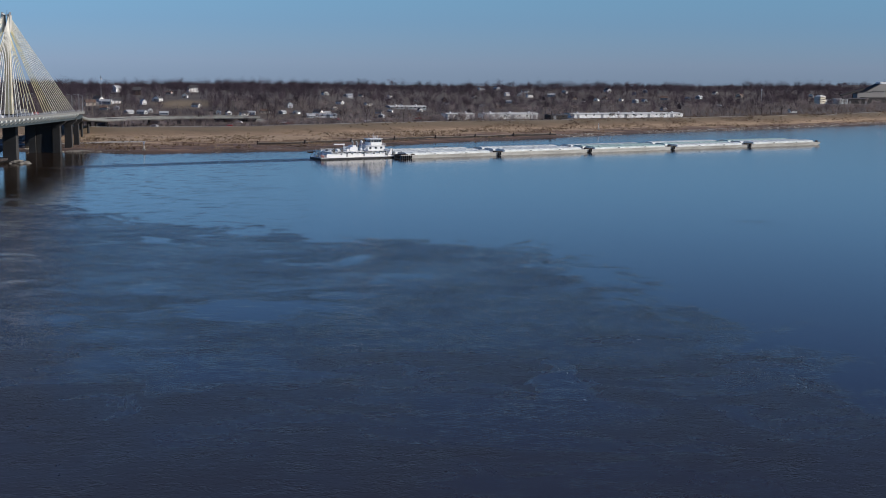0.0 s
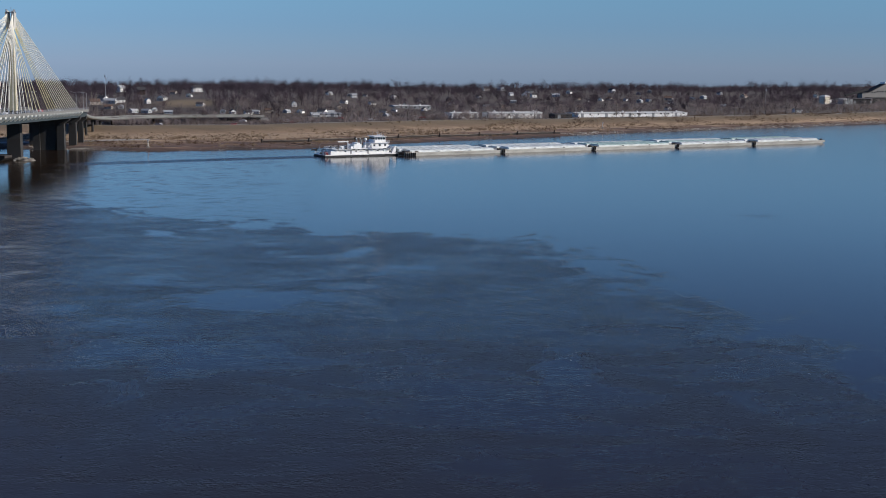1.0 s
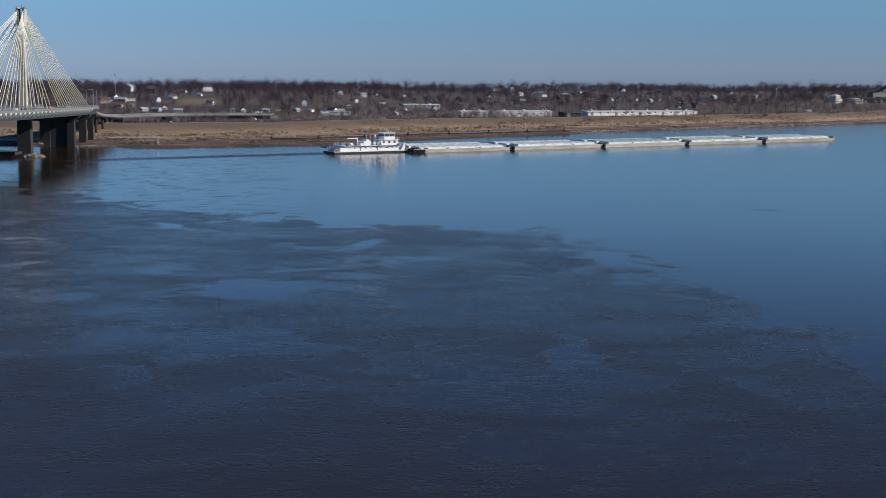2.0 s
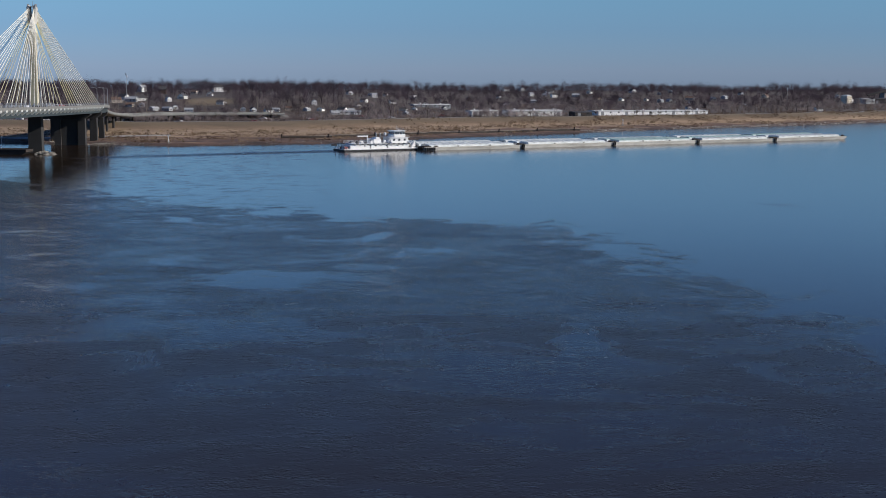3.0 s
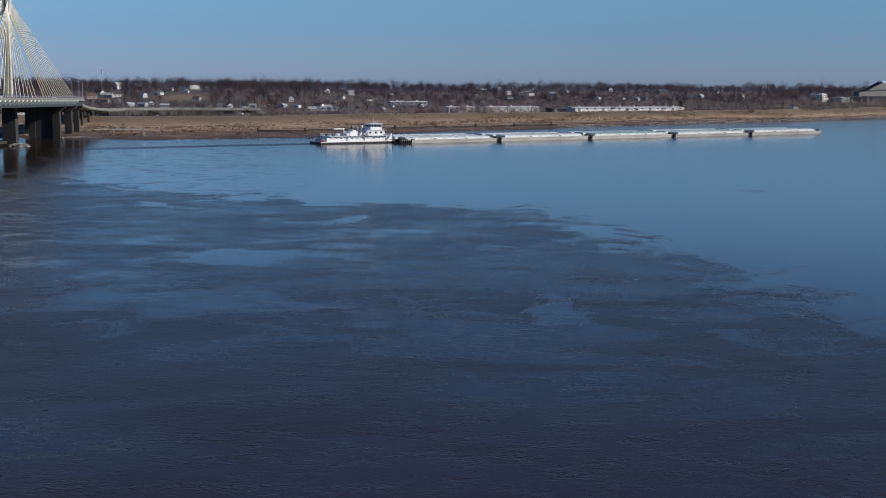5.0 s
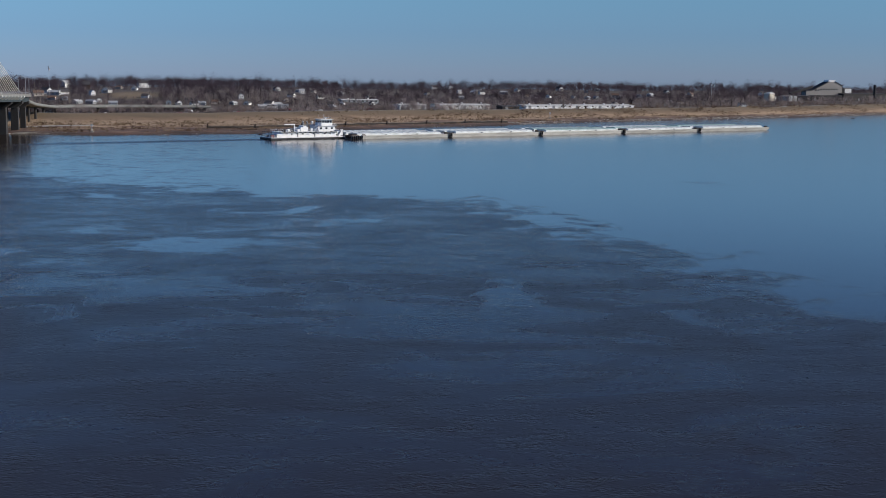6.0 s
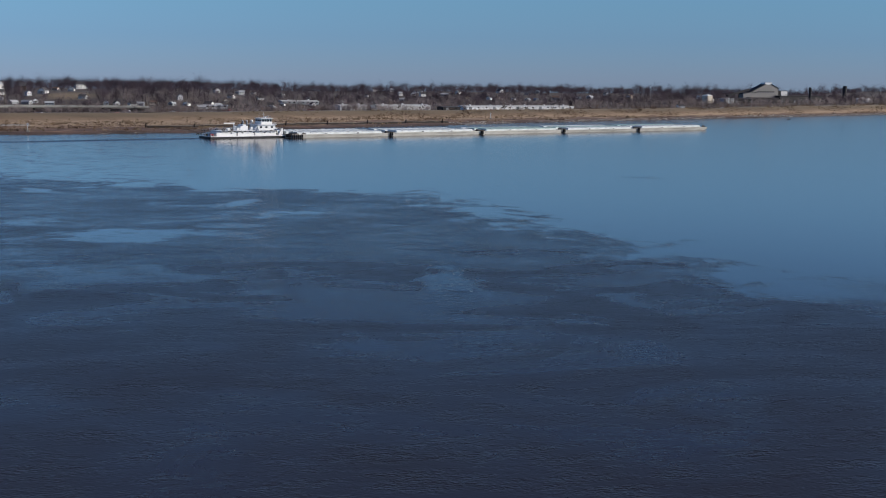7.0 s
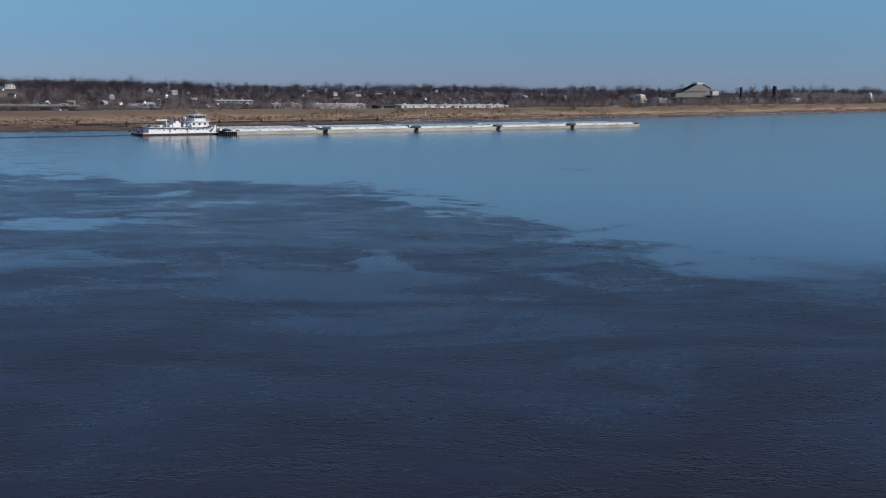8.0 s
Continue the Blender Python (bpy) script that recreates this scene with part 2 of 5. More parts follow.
def build_ground():
    u = np.unique(np.concatenate([np.linspace(-4200, -420, 30), np.arange(-420, 760, 7.0), np.linspace(760, 4200, 70)]))
    d = np.unique(np.concatenate([np.linspace(-1800, -60, 12), np.linspace(-60, 0, 8), np.arange(0, 30, 2.0), np.arange(30, 180, 5.0), np.linspace(180, 700, 40), np.linspace(700, 4000, 30)]))
    U, D = np.meshgrid(u, d, indexing="ij")
    X, Y = U + ACROSS[0] * D, shore_at(U) + ACROSS[1] * D
    Z = height(X, Y, D)
    v = np.stack([X, Y, Z], -1).reshape(-1, 3)
    i = np.arange((len(u) - 1) * len(d)).reshape(len(u) - 1, len(d))[:, :-1].ravel()
    a, b, c, e = i, i + len(d), i + len(d) + 1, i + 1
    tris = np.concatenate([np.stack([a, b, c], 1), np.stack([a, c, e], 1)])
    bx = X - ACROSS[0] * D
    behind = smooth(10, 40, D - np.interp(bx, (-200, -110, 40, 146, 283, 360, 600), (140, 135, 110, 73, 57, 50, 62)))
    behind = behind * (1 - smooth(42, 16, np.hypot((X + 180) * 1.5, (Y - 1042) * 0.9)))      # a mown slope on the hillside
    ob = mesh_of("ground", v, tris, ground_material(), "dry winter grass levee and muddy river bank", "ground", "structure")
    ob.data.attributes.new("litter", "FLOAT", "POINT").data.foreach_set("value", behind.astype(np.float32).ravel())
    ob.data.polygons.foreach_set("use_smooth", np.ones(len(tris), bool))


def ground_material():
    m = bpy.data.materials.new("ground")
    m.use_nodes = True
    nt, L = m.node_tree, m.node_tree.links
    b = nt.nodes["Principled BSDF"]
    b.inputs["Roughness"].default_value = 0.95
    tc = nt.nodes.new("ShaderNodeTexCoord")
    sep = nt.nodes.new("ShaderNodeSeparateXYZ")
    L.new(tc.outputs["Object"], sep.inputs[0])

    def noise_of(scale, detail, stretch):
        mp, n = nt.nodes.new("ShaderNodeMapping"), nt.nodes.new("ShaderNodeTexNoise")
        mp.inputs["Scale"].default_value, mp.inputs["Rotation"].default_value = stretch, (0, 0, radians(-35))
        n.inputs["Scale"].default_value, n.inputs["Detail"].default_value = scale, detail
        L.new(tc.outputs["Object"], mp.inputs[0]), L.new(mp.outputs[0], n.inputs[0])
        return n.outputs[0]

    big, mid, fine = noise_of(0.03, 4, (0.35, 1, 1)), noise_of(0.12, 5, (0.3, 1, 1)), noise_of(1.1, 4, (1, 1, 1))
    zz = nt.nodes.new("ShaderNodeMath")          # height, made uneven by the noises
    zz.operation = "MULTIPLY_ADD"
    zz.inputs[1].default_value = 4.2
    L.new(mid, zz.inputs[0]), L.new(sep.outputs["Z"], zz.inputs[2])
    ramp = nt.nodes.new("ShaderNodeValToRGB")
    sc = nt.nodes.new("ShaderNodeMath")
    sc.operation = "MULTIPLY"
    sc.inputs[1].default_value = 0.1
    L.new(zz.outputs[0], sc.inputs[0]), L.new(sc.outputs[0], ramp.inputs[0])
    e = ramp.color_ramp.elements
    e[0].position, e[0].color = 0.20, (0.030, 0.020, 0.016, 1)
    e[1].position, e[1].color = 1.0, (0.157, 0.118, 0.070, 1)
    for p, c in ((0.30, (0.080, 0.049, 0.037, 1)), (0.38, (0.13, 0.078, 0.054, 1)), (0.44, (0.27, 0.19, 0.115, 1)), (0.50, (0.31, 0.222, 0.138, 1)), (0.58, (0.235, 0.163, 0.100, 1)), (0.66, (0.180, 0.124, 0.075, 1)), (0.80, (0.136, 0.100, 0.060, 1))):
        el = e.new(p)
        el.color = c
    mix = nt.nodes.new("ShaderNodeMix")
    mix.data_type, mix.blend_type = "RGBA", "OVERLAY"
    mix.inputs[0].default_value = 0.7
    L.new(ramp.outputs[0], mix.inputs[6])
    g = nt.nodes.new("ShaderNodeMath")
    g.operation = "MULTIPLY_ADD"
    g.inputs[1].default_value = 0.5
    L.new(fine, g.inputs[0])
    h = nt.nodes.new("ShaderNodeMath")
    h.operation = "MULTIPLY"
    h.inputs[1].default_value = 0.55
    L.new(big, h.inputs[0]), L.new(h.outputs[0], g.inputs[2])
    L.new(g.outputs[0], mix.inputs[7])
    at, floor = nt.nodes.new("ShaderNodeAttribute"), nt.nodes.new("ShaderNodeMix")   # leaf litter under the woods
    at.attribute_name = "litter"
    floor.data_type = "RGBA"
    litter = nt.nodes.new("ShaderNodeValToRGB")
    le = litter.color_ramp.elements
    le[0].position, le[0].color = 0.4, (0.055, 0.044, 0.038, 1)
    le[1].position, le[1].color = 0.75, (0.115, 0.088, 0.068, 1)
    L.new(mid, litter.inputs[0]), L.new(litter.outputs[0], floor.inputs[7])
    L.new(at.outputs["Fac"], floor.inputs[0]), L.new(mix.outputs[2], floor.inputs[6])
    L.new(floor.outputs[2], b.inputs["Base Color"])
    bp = nt.nodes.new("ShaderNodeBump")
    bp.inputs["Strength"].default_value, bp.inputs["Distance"].default_value = 0.5, 0.3
    L.new(fine, bp.inputs["Height"]), L.new(bp.outputs[0], b.inputs["Normal"])
    return m


build_ground()

# ---------------------------------------------------------------- the river
def water_material():
    """Dark river water: wind-ruffled cat's-paws on one side, slick water on the other."""
    m = bpy.data.materials.new("water")
    m.use_nodes = True
    nt, L = m.node_tree, m.node_tree.links
    b = nt.nodes["Principled BSDF"]
    b.inputs["Base Color"].default_value = (0.0205, 0.0128, 0.007, 1)
    b.inputs["IOR"].default_value = 1.33
    tc = nt.nodes.new("ShaderNodeTexCoord")
    sep = nt.nodes.new("ShaderNodeSeparateXYZ")
    L.new(tc.outputs["Object"], sep.inputs[0])

    def calc(op, a, b_=None, c=None):
        n = nt.nodes.new("ShaderNodeMath")
        n.operation = op
        for k, v in enumerate((a, b_, c)):
            if v is None:
                continue
            if isinstance(v, (int, float)):
                n.inputs[k].default_value = v
            else:
                L.new(v, n.inputs[k])
        return n.outputs[0]

    def noise_of(scale, detail, stretch, turn=0.0, distort=0.0, ragged=0.5):
        mp, n = nt.nodes.new("ShaderNodeMapping"), nt.nodes.new("ShaderNodeTexNoise")
        mp.inputs["Scale"].default_value, mp.inputs["Rotation"].default_value = stretch, (0, 0, radians(turn))
        n.inputs["Scale"].default_value, n.inputs["Detail"].default_value = scale, detail
        n.inputs["Distortion"].default_value, n.inputs["Roughness"].default_value = distort, ragged
        L.new(tc.outputs["Object"], mp.inputs[0]), L.new(mp.outputs[0], n.inputs[0])
        return n.outputs[0]

    def step(lo, hi, x):
        n = nt.nodes.new("ShaderNodeMapRange")
        n.interpolation_type = "SMOOTHSTEP"
        n.inputs["From Min"].default_value, n.inputs["From Max"].default_value = lo, hi
        L.new(x, n.inputs["Value"])
        return n.outputs[0]

    X, Y = sep.outputs["X"], sep.outputs["Y"]
    wander = calc("SUBTRACT", noise_of(0.05, 8, (0.9, 0.6, 1), 40, 0.6, 0.65), 0.5)
    roam = calc("SUBTRACT", noise_of(0.06, 8, (0.7, 0.8, 1), -25, 0.6, 0.65), 0.5)
    PX, PY = calc("MULTIPLY_ADD", wander, 34.0, X), calc("MULTIPLY_ADD", roam, 46.0, Y)
    # the edge of the ruffled water: two lines, broken up by noise
    g1 = calc("MULTIPLY_ADD", calc("MINIMUM", calc("ADD", X, 30.0), 0.0), 0.9, calc("ADD", calc("MULTIPLY_ADD", roam, 70.0, Y), -350.0))
    g2 = calc("MULTIPLY_ADD", X, 0.966, calc("MULTIPLY_ADD", Y, 0.258, -115.0))
    edge = calc("SMOOTH_MAX", g1, g2, 14.0)
    large = noise_of(0.02, 4, (0.8, 0.7, 1), 12, 0.5)
    streak = noise_of(0.07, 9, (0.9, 0.55, 1), 8, 0.4, 0.68)
    edge = calc("MULTIPLY_ADD", calc("SUBTRACT", large, 0.5), 62.0, edge)
    edge = calc("MULTIPLY_ADD", calc("SUBTRACT", streak, 0.5), calc("MULTIPLY_ADD", Y, 0.22, 8.0), edge)
    frayed = noise_of(0.2, 10, (0.55, 0.5, 1), 4, 0.5, 0.72)
    edge = calc("MULTIPLY_ADD", calc("SUBTRACT", frayed, 0.5), calc("MULTIPLY_ADD", Y, 0.2, 5.0), edge)
    inside = step(7.0, -9.0, edge)
    foot = step(196.0, 140.0, calc("MULTIPLY_ADD", calc("SUBTRACT", large, 0.5), 90.0, Y))
    inside = calc("MAXIMUM", inside, foot)
    near = step(130.0, 270.0, Y)
    # slick pools among the ruffles: centre, half width, half depth, how smooth
    fray = calc("MULTIPLY", calc("SUBTRACT", streak, 0.5), 2.2)
    slick = None
    for cx, cy, ax, ay, much in ((-31.5, 252, 13, 8, 1.0), (-17, 250, 9, 4, 0.6), (-15.5, 317, 4, 9, 0.9), (-4, 293, 7, 6, 0.9), (-16, 267, 12, 4, 0.75),
                                 (21.5, 196, 4, 16, 0.7), (-57, 278, 6, 4, 0.7), (-72, 241, 11, 5, 0.6), (-69, 351, 6, 7, 0.8), (-88, 281, 7, 5, 0.7), (-31, 200, 9, 12, 0.4), (-51, 206, 4, 12, 0.4)):
        q = calc("SQRT", calc("ADD", calc("POWER", calc("ABSOLUTE", calc("MULTIPLY", calc("ADD", PX, -cx), 1 / ax)), 2.0), calc("POWER", calc("ABSOLUTE", calc("MULTIPLY", calc("ADD", PY, -cy), 1 / ay)), 2.0)))
        one = calc("MULTIPLY", step(1.25, 0.6, calc("ADD", calc("MULTIPLY_ADD", calc("SUBTRACT", frayed, 0.5), 1.6, q), fray)), much)
        slick = one if slick is None else calc("MAXIMUM", slick, one)
    pools = step(0.33, 0.46, noise_of(0.06, 9, (0.65, 0.8, 1), 15, 0.9, 0.68))
    hole = calc("MULTIPLY", calc("SUBTRACT", 1.0, pools), calc("MULTIPLY_ADD", near, 0.40, 0.35))
    hole = calc("MAXIMUM", hole, slick)
    ruffled = calc("MULTIPLY", inside, calc("SUBTRACT", 1.0, hole))
    cloud = step(0.32, 0.66, noise_of(0.045, 8, (0.5, 1, 1), -10, 0.7, 0.62))
    ruffled = calc("MULTIPLY", ruffled, calc("MULTIPLY_ADD", cloud, 0.62, 0.55))
    gust = step(0.62, 0.74, noise_of(0.02, 7, (0.4, 1, 1), 5, 0.8, 0.6))
    ruffled = calc("MAXIMUM", ruffled, calc("MULTIPLY", gust, 0.25))
    riffle = calc("MULTIPLY", step(10.0, -70.0, calc("MULTIPLY_ADD", Y, 0.09, calc("ADD", X, -20.0))), step(0.50, 0.66, noise_of(0.33, 9, (0.4, 0.45, 1), 4, 0.4, 0.76)))
    ruffled = calc("MAXIMUM", ruffled, calc("MULTIPLY", riffle, 0.6))
    # the wash behind the boat
    along = calc("ADD", calc("MULTIPLY", calc("ADD", X, 7.9), 0.859), calc("MULTIPLY", calc("SUBTRACT", Y, 660.2), 0.512))
    side = calc("ABSOLUTE", calc("SUBTRACT", calc("ADD", calc("MULTIPLY", calc("ADD", X, 7.9), -0.512), calc("MULTIPLY", calc("SUBTRACT", Y, 660.2), 0.859)), 13.0))
    wash = calc("MULTIPLY", calc("MULTIPLY", step(-230.0, -70.0, along), step(-38.0, -44.0, along)), step(11.0, 3.0, calc("MULTIPLY_ADD", streak, 9.0, calc("SUBTRACT", side, 4.5))))
    ruffled = calc("MAXIMUM", ruffled, calc("MULTIPLY", wash, 1.4))
    waves = calc("MULTIPLY_ADD", noise_of(2.6, 3, (0.85, 1.1, 1), 32, 0.3), 0.17, calc("MULTIPLY", noise_of(0.8, 2, (0.8, 1.2, 1), -20), 0.16))
    bp = nt.nodes.new("ShaderNodeBump")
    bp.inputs["Distance"].default_value = 1.0
    patchy = calc("MULTIPLY_ADD", step(0.36, 0.64, noise_of(0.13, 9, (0.7, 1, 1), 10, 0.3, 0.72)), 1.1, 0.3)
    grain = calc("MULTIPLY_ADD", step(0.36, 0.62, noise_of(0.42, 4, (0.45, 1, 1), 6, 0.2, 0.7)), 1.5, 0.15)
    patchy = calc("MULTIPLY", calc("MULTIPLY", patchy, grain), calc("MULTIPLY_ADD", near, 0.85, 0.62))
    L.new(calc("MULTIPLY_ADD", calc("MULTIPLY", ruffled, patchy), 0.60, 0.02), bp.inputs["Strength"])
    L.new(waves, bp.inputs["Height"]), L.new(bp.outputs[0], b.inputs["Normal"])
    L.new(calc("MULTIPLY_ADD", ruffled, calc("MULTIPLY_ADD", near, -0.10, 0.20), 0.14), b.inputs["Roughness"])
    return m


def build_water():
    u = np.unique(np.concatenate([np.linspace(-4200, -420, 20), np.arange(-420, 760, 30.0), np.linspace(760, 4200, 40)]))
    d = np.array((-1000.0, -500.0, -100.0, 5.0))
    U, D = np.meshgrid(u, d, indexing="ij")
    v = np.stack([U + ACROSS[0] * D, shore_at(U) + ACROSS[1] * D, 0 * U], -1).reshape(-1, 3)
    i = np.arange((len(u) - 1) * len(d)).reshape(len(u) - 1, len(d))[:, :-1].ravel()
    a, b, c, e = i, i + len(d), i + len(d) + 1, i + 1
    tris = np.concatenate([np.stack([a, b, c], 1), np.stack([a, c, e], 1)])
    mesh_of("water", v, tris, water_material(), "dark blue river with wind-ruffled and slick patches", "river", "structure")


build_water()

# ---------------------------------------------------------------- the cable-stayed bridge
# local y runs along the bridge to the far shore, local x to its downstream side, from the foot of the pylon
BRIDGE = pose(-187.8, 618.5, 0, 0, 0, 4.0)


def deck_z(s):
    return 20.9 - 0.0211 * s if s < 92 else 20.9 - 0.0211 * 92 - 0.028 * (s - 92)


def build_bridge():
    br = thing("cable_stayed_bridge", BRIDGE, "cable-stayed road bridge with yellow stays and concrete piers", "bridge")
    cuts = list(range(-240, 109, 12))

    def along_deck(outline):
        bm = bmesh.new()
        rows = [[bm.verts.new((x, c, deck_z(c) + zz)) for x, zz in outline] for c in cuts]
        for p, q in zip(rows, rows[1:]):
            for k in range(4):
                bm.faces.new((p[k], p[(k + 1) % 4], q[(k + 1) % 4], q[k]))
        bm.faces.new(rows[0][::-1]), bm.faces.new(rows[-1])
        bmesh.ops.recalc_face_normals(bm, faces=bm.faces)
        return bm

    bm = along_deck([(-15.2, -0.55), (15.2, -0.55), (15.2, 0.0), (-15.2, 0.0)])
    part("deck_slab", bm, parapet_grey, br)
    for side in (-1, 1):
        bm = along_deck([(side * x, zz) for x, zz in ((13.4, -3.3), (14.0, -3.3), (14.0, -0.55), (13.4, -0.55))])
        part("edge_girder", bm, girder_paint, br, "dark painted steel edge girder")
        bm = along_deck([(side * x, zz) for x, zz in ((14.75, 0.0), (15.15, 0.0), (15.05, 0.95), (14.85, 0.95))])
        part("parapet", bm, parapet_grey, br, "grey concrete parapet")
        bm = bmesh.new()
        for s in range(-240, 108, 4):
            add_rod(bm, (side * 14.95, s, deck_z(s) + 0.9), (side * 14.95, s, deck_z(s) + 1.7), 0.05, n=4)
        for a, b in zip(cuts, cuts[1:]):
            for h in (1.35, 1.7):
                add_rod(bm, (side * 14.95, a, deck_z(a) + h), (side * 14.95, b, deck_z(b) + h), 0.05, n=4)
        part("railing", bm, galvanised, br, "thin grey metal railing")
    for s in range(-236, 92, 8):
        part("floor_beam", boxes(((0, s, deck_z(s) - 1.5), (26.8, 0.5, 1.8))), girder_paint, br)
    # pylon: a tapered shaft on a strong foot, with a forked saddle head
    bm = bmesh.new()
    add_box(bm, (0, 0, 10), (6.2, 5.4, 24), (0.92, 0.92))
    part("pylon_foot", bm, shaded_concrete, br, "concrete pylon foot, shade put into its dark colour")
    bm = bmesh.new()
    add_box(bm, (0, 0, 41), (3.0, 4.0, 38), (0.66, 0.7))
    part("pylon_shaft", bm, pylon_tan, br)
    for side in (-1, 1):
        bm = bmesh.new()
        add_prism(bm, [(side * 0.35, 60), (side * 1.5, 59.2), (side * 2.1, 66.5), (side * 1.3, 67.6), (side * 0.8, 67.0)], -2.1, 2.1)
        part("saddle_cheek", bm, pale_concrete, br)
    bm = boxes(((0, 0, 66.9), (3.9, 4.4, 0.25)), ((-1.7, 0, 67.6), (0.08, 4.2, 1.1)), ((1.7, 0, 67.6), (0.08, 4.2, 1.1)))
    part("service_platform", bm, steel_grey, br, "grey steel platform with rails on the top")
    part("beacon", rods(((0.3, 0, 67), (0.3, 0, 69.2), 0.1)), steel_grey, br)
    # stays: two planes of cables on each side of the pylon, with a bracket at each anchor
    for side in (-1, 1):
        for k in range(14):
            for way, far in ((1, 86.0), (-1, 112.0)):
                s = way * (9 + (far - 9) * k / 13)
                top = (side * (0.9 + 0.03 * k), way * 1.4, 60.5 + 5.6 * (k / 13))
                foot = (side * 14.3, s, deck_z(s) + 0.1)
                part("stay_cable", rods((top, foot, 0.135, None, 6)), stay_yellow if k < 4 else stay_white, br)
                part("stay_anchor", rods((foot, Vector(foot).lerp(Vector(top), 0.05), 0.28, 0.24, 6)), galvanised, br)
        for s in range(-236, 92, 8):
            z = deck_z(s)
            bm = bmesh.new()
            add_prism(bm, [(side * 13.9, z - 2.4), (side * 15.9, z - 0.9), (side * 15.9, z - 0.05), (side * 13.9, z - 0.5)], s - 1.3, s + 1.3)
            part("anchor_bracket", bm, bracket_paint, br, "pale painted steel bracket")
    # piers past the pylon
    def pier(s, columns, half, depth, wall=False):
        z = deck_z(s) - 2.7
        bm = bmesh.new()
        add_prism(bm, [(-half - 3.2, z), (half + 3.2, z), (half + 3.2, z - 1.4), (half, z - 3.6), (-half, z - 3.6), (-half - 3.2, z - 1.4)], s - depth / 2 - 0.2, s + depth / 2 + 0.2)
        part("pier_cap", bm, shaded_concrete, br)
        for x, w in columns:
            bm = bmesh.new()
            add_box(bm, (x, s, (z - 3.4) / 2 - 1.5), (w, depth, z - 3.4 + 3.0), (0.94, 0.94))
            part("pier_column", bm, shaded_concrete, br)
        if wall:
            part("pier_wall", boxes(((3.2, s, (z - 3.6) / 2 - 1.5), (12.0, depth * 0.5, z - 3.6 + 2.8))), shaded_concrete, br)
    pier(64, ((-3.4, 3.4), (8.6, 3.8)), 10.0, 4.0, True)
    pier(86, ((-10.0, 3.6), (10.4, 3.8)), 11.4, 3.4)
    pier(104, ((-11.0, 2.8), (11.2, 2.8)), 11.4, 2.6)
    pier(-236, ((-6.0, 5.0), (6.0, 5.0)), 9.0, 5.0, True)
    part("pier_footing", boxes(((0, 0, -1.0), (9.4, 8.6, 3.2))), shaded_concrete, br, "concrete footing at the waterline, coloured dark as if shaded")
    for s in (76, 96, 106):
        z = deck_z(s)
        for side in (-1, 1):
            bm = rods(((side * 14.4, s, z), (side * 14.4, s, z + 9.5), 0.14, 0.09), ((side * 14.4, s, z + 9.5), (side * 12.2, s, z + 10.1), 0.07), ((side * 12.6, s, z + 10.05), (side * 11.6, s, z + 10.05), 0.17))
            part("lamp_post", bm, galvanised, br, "tall galvanised road lamp")


build_bridge()


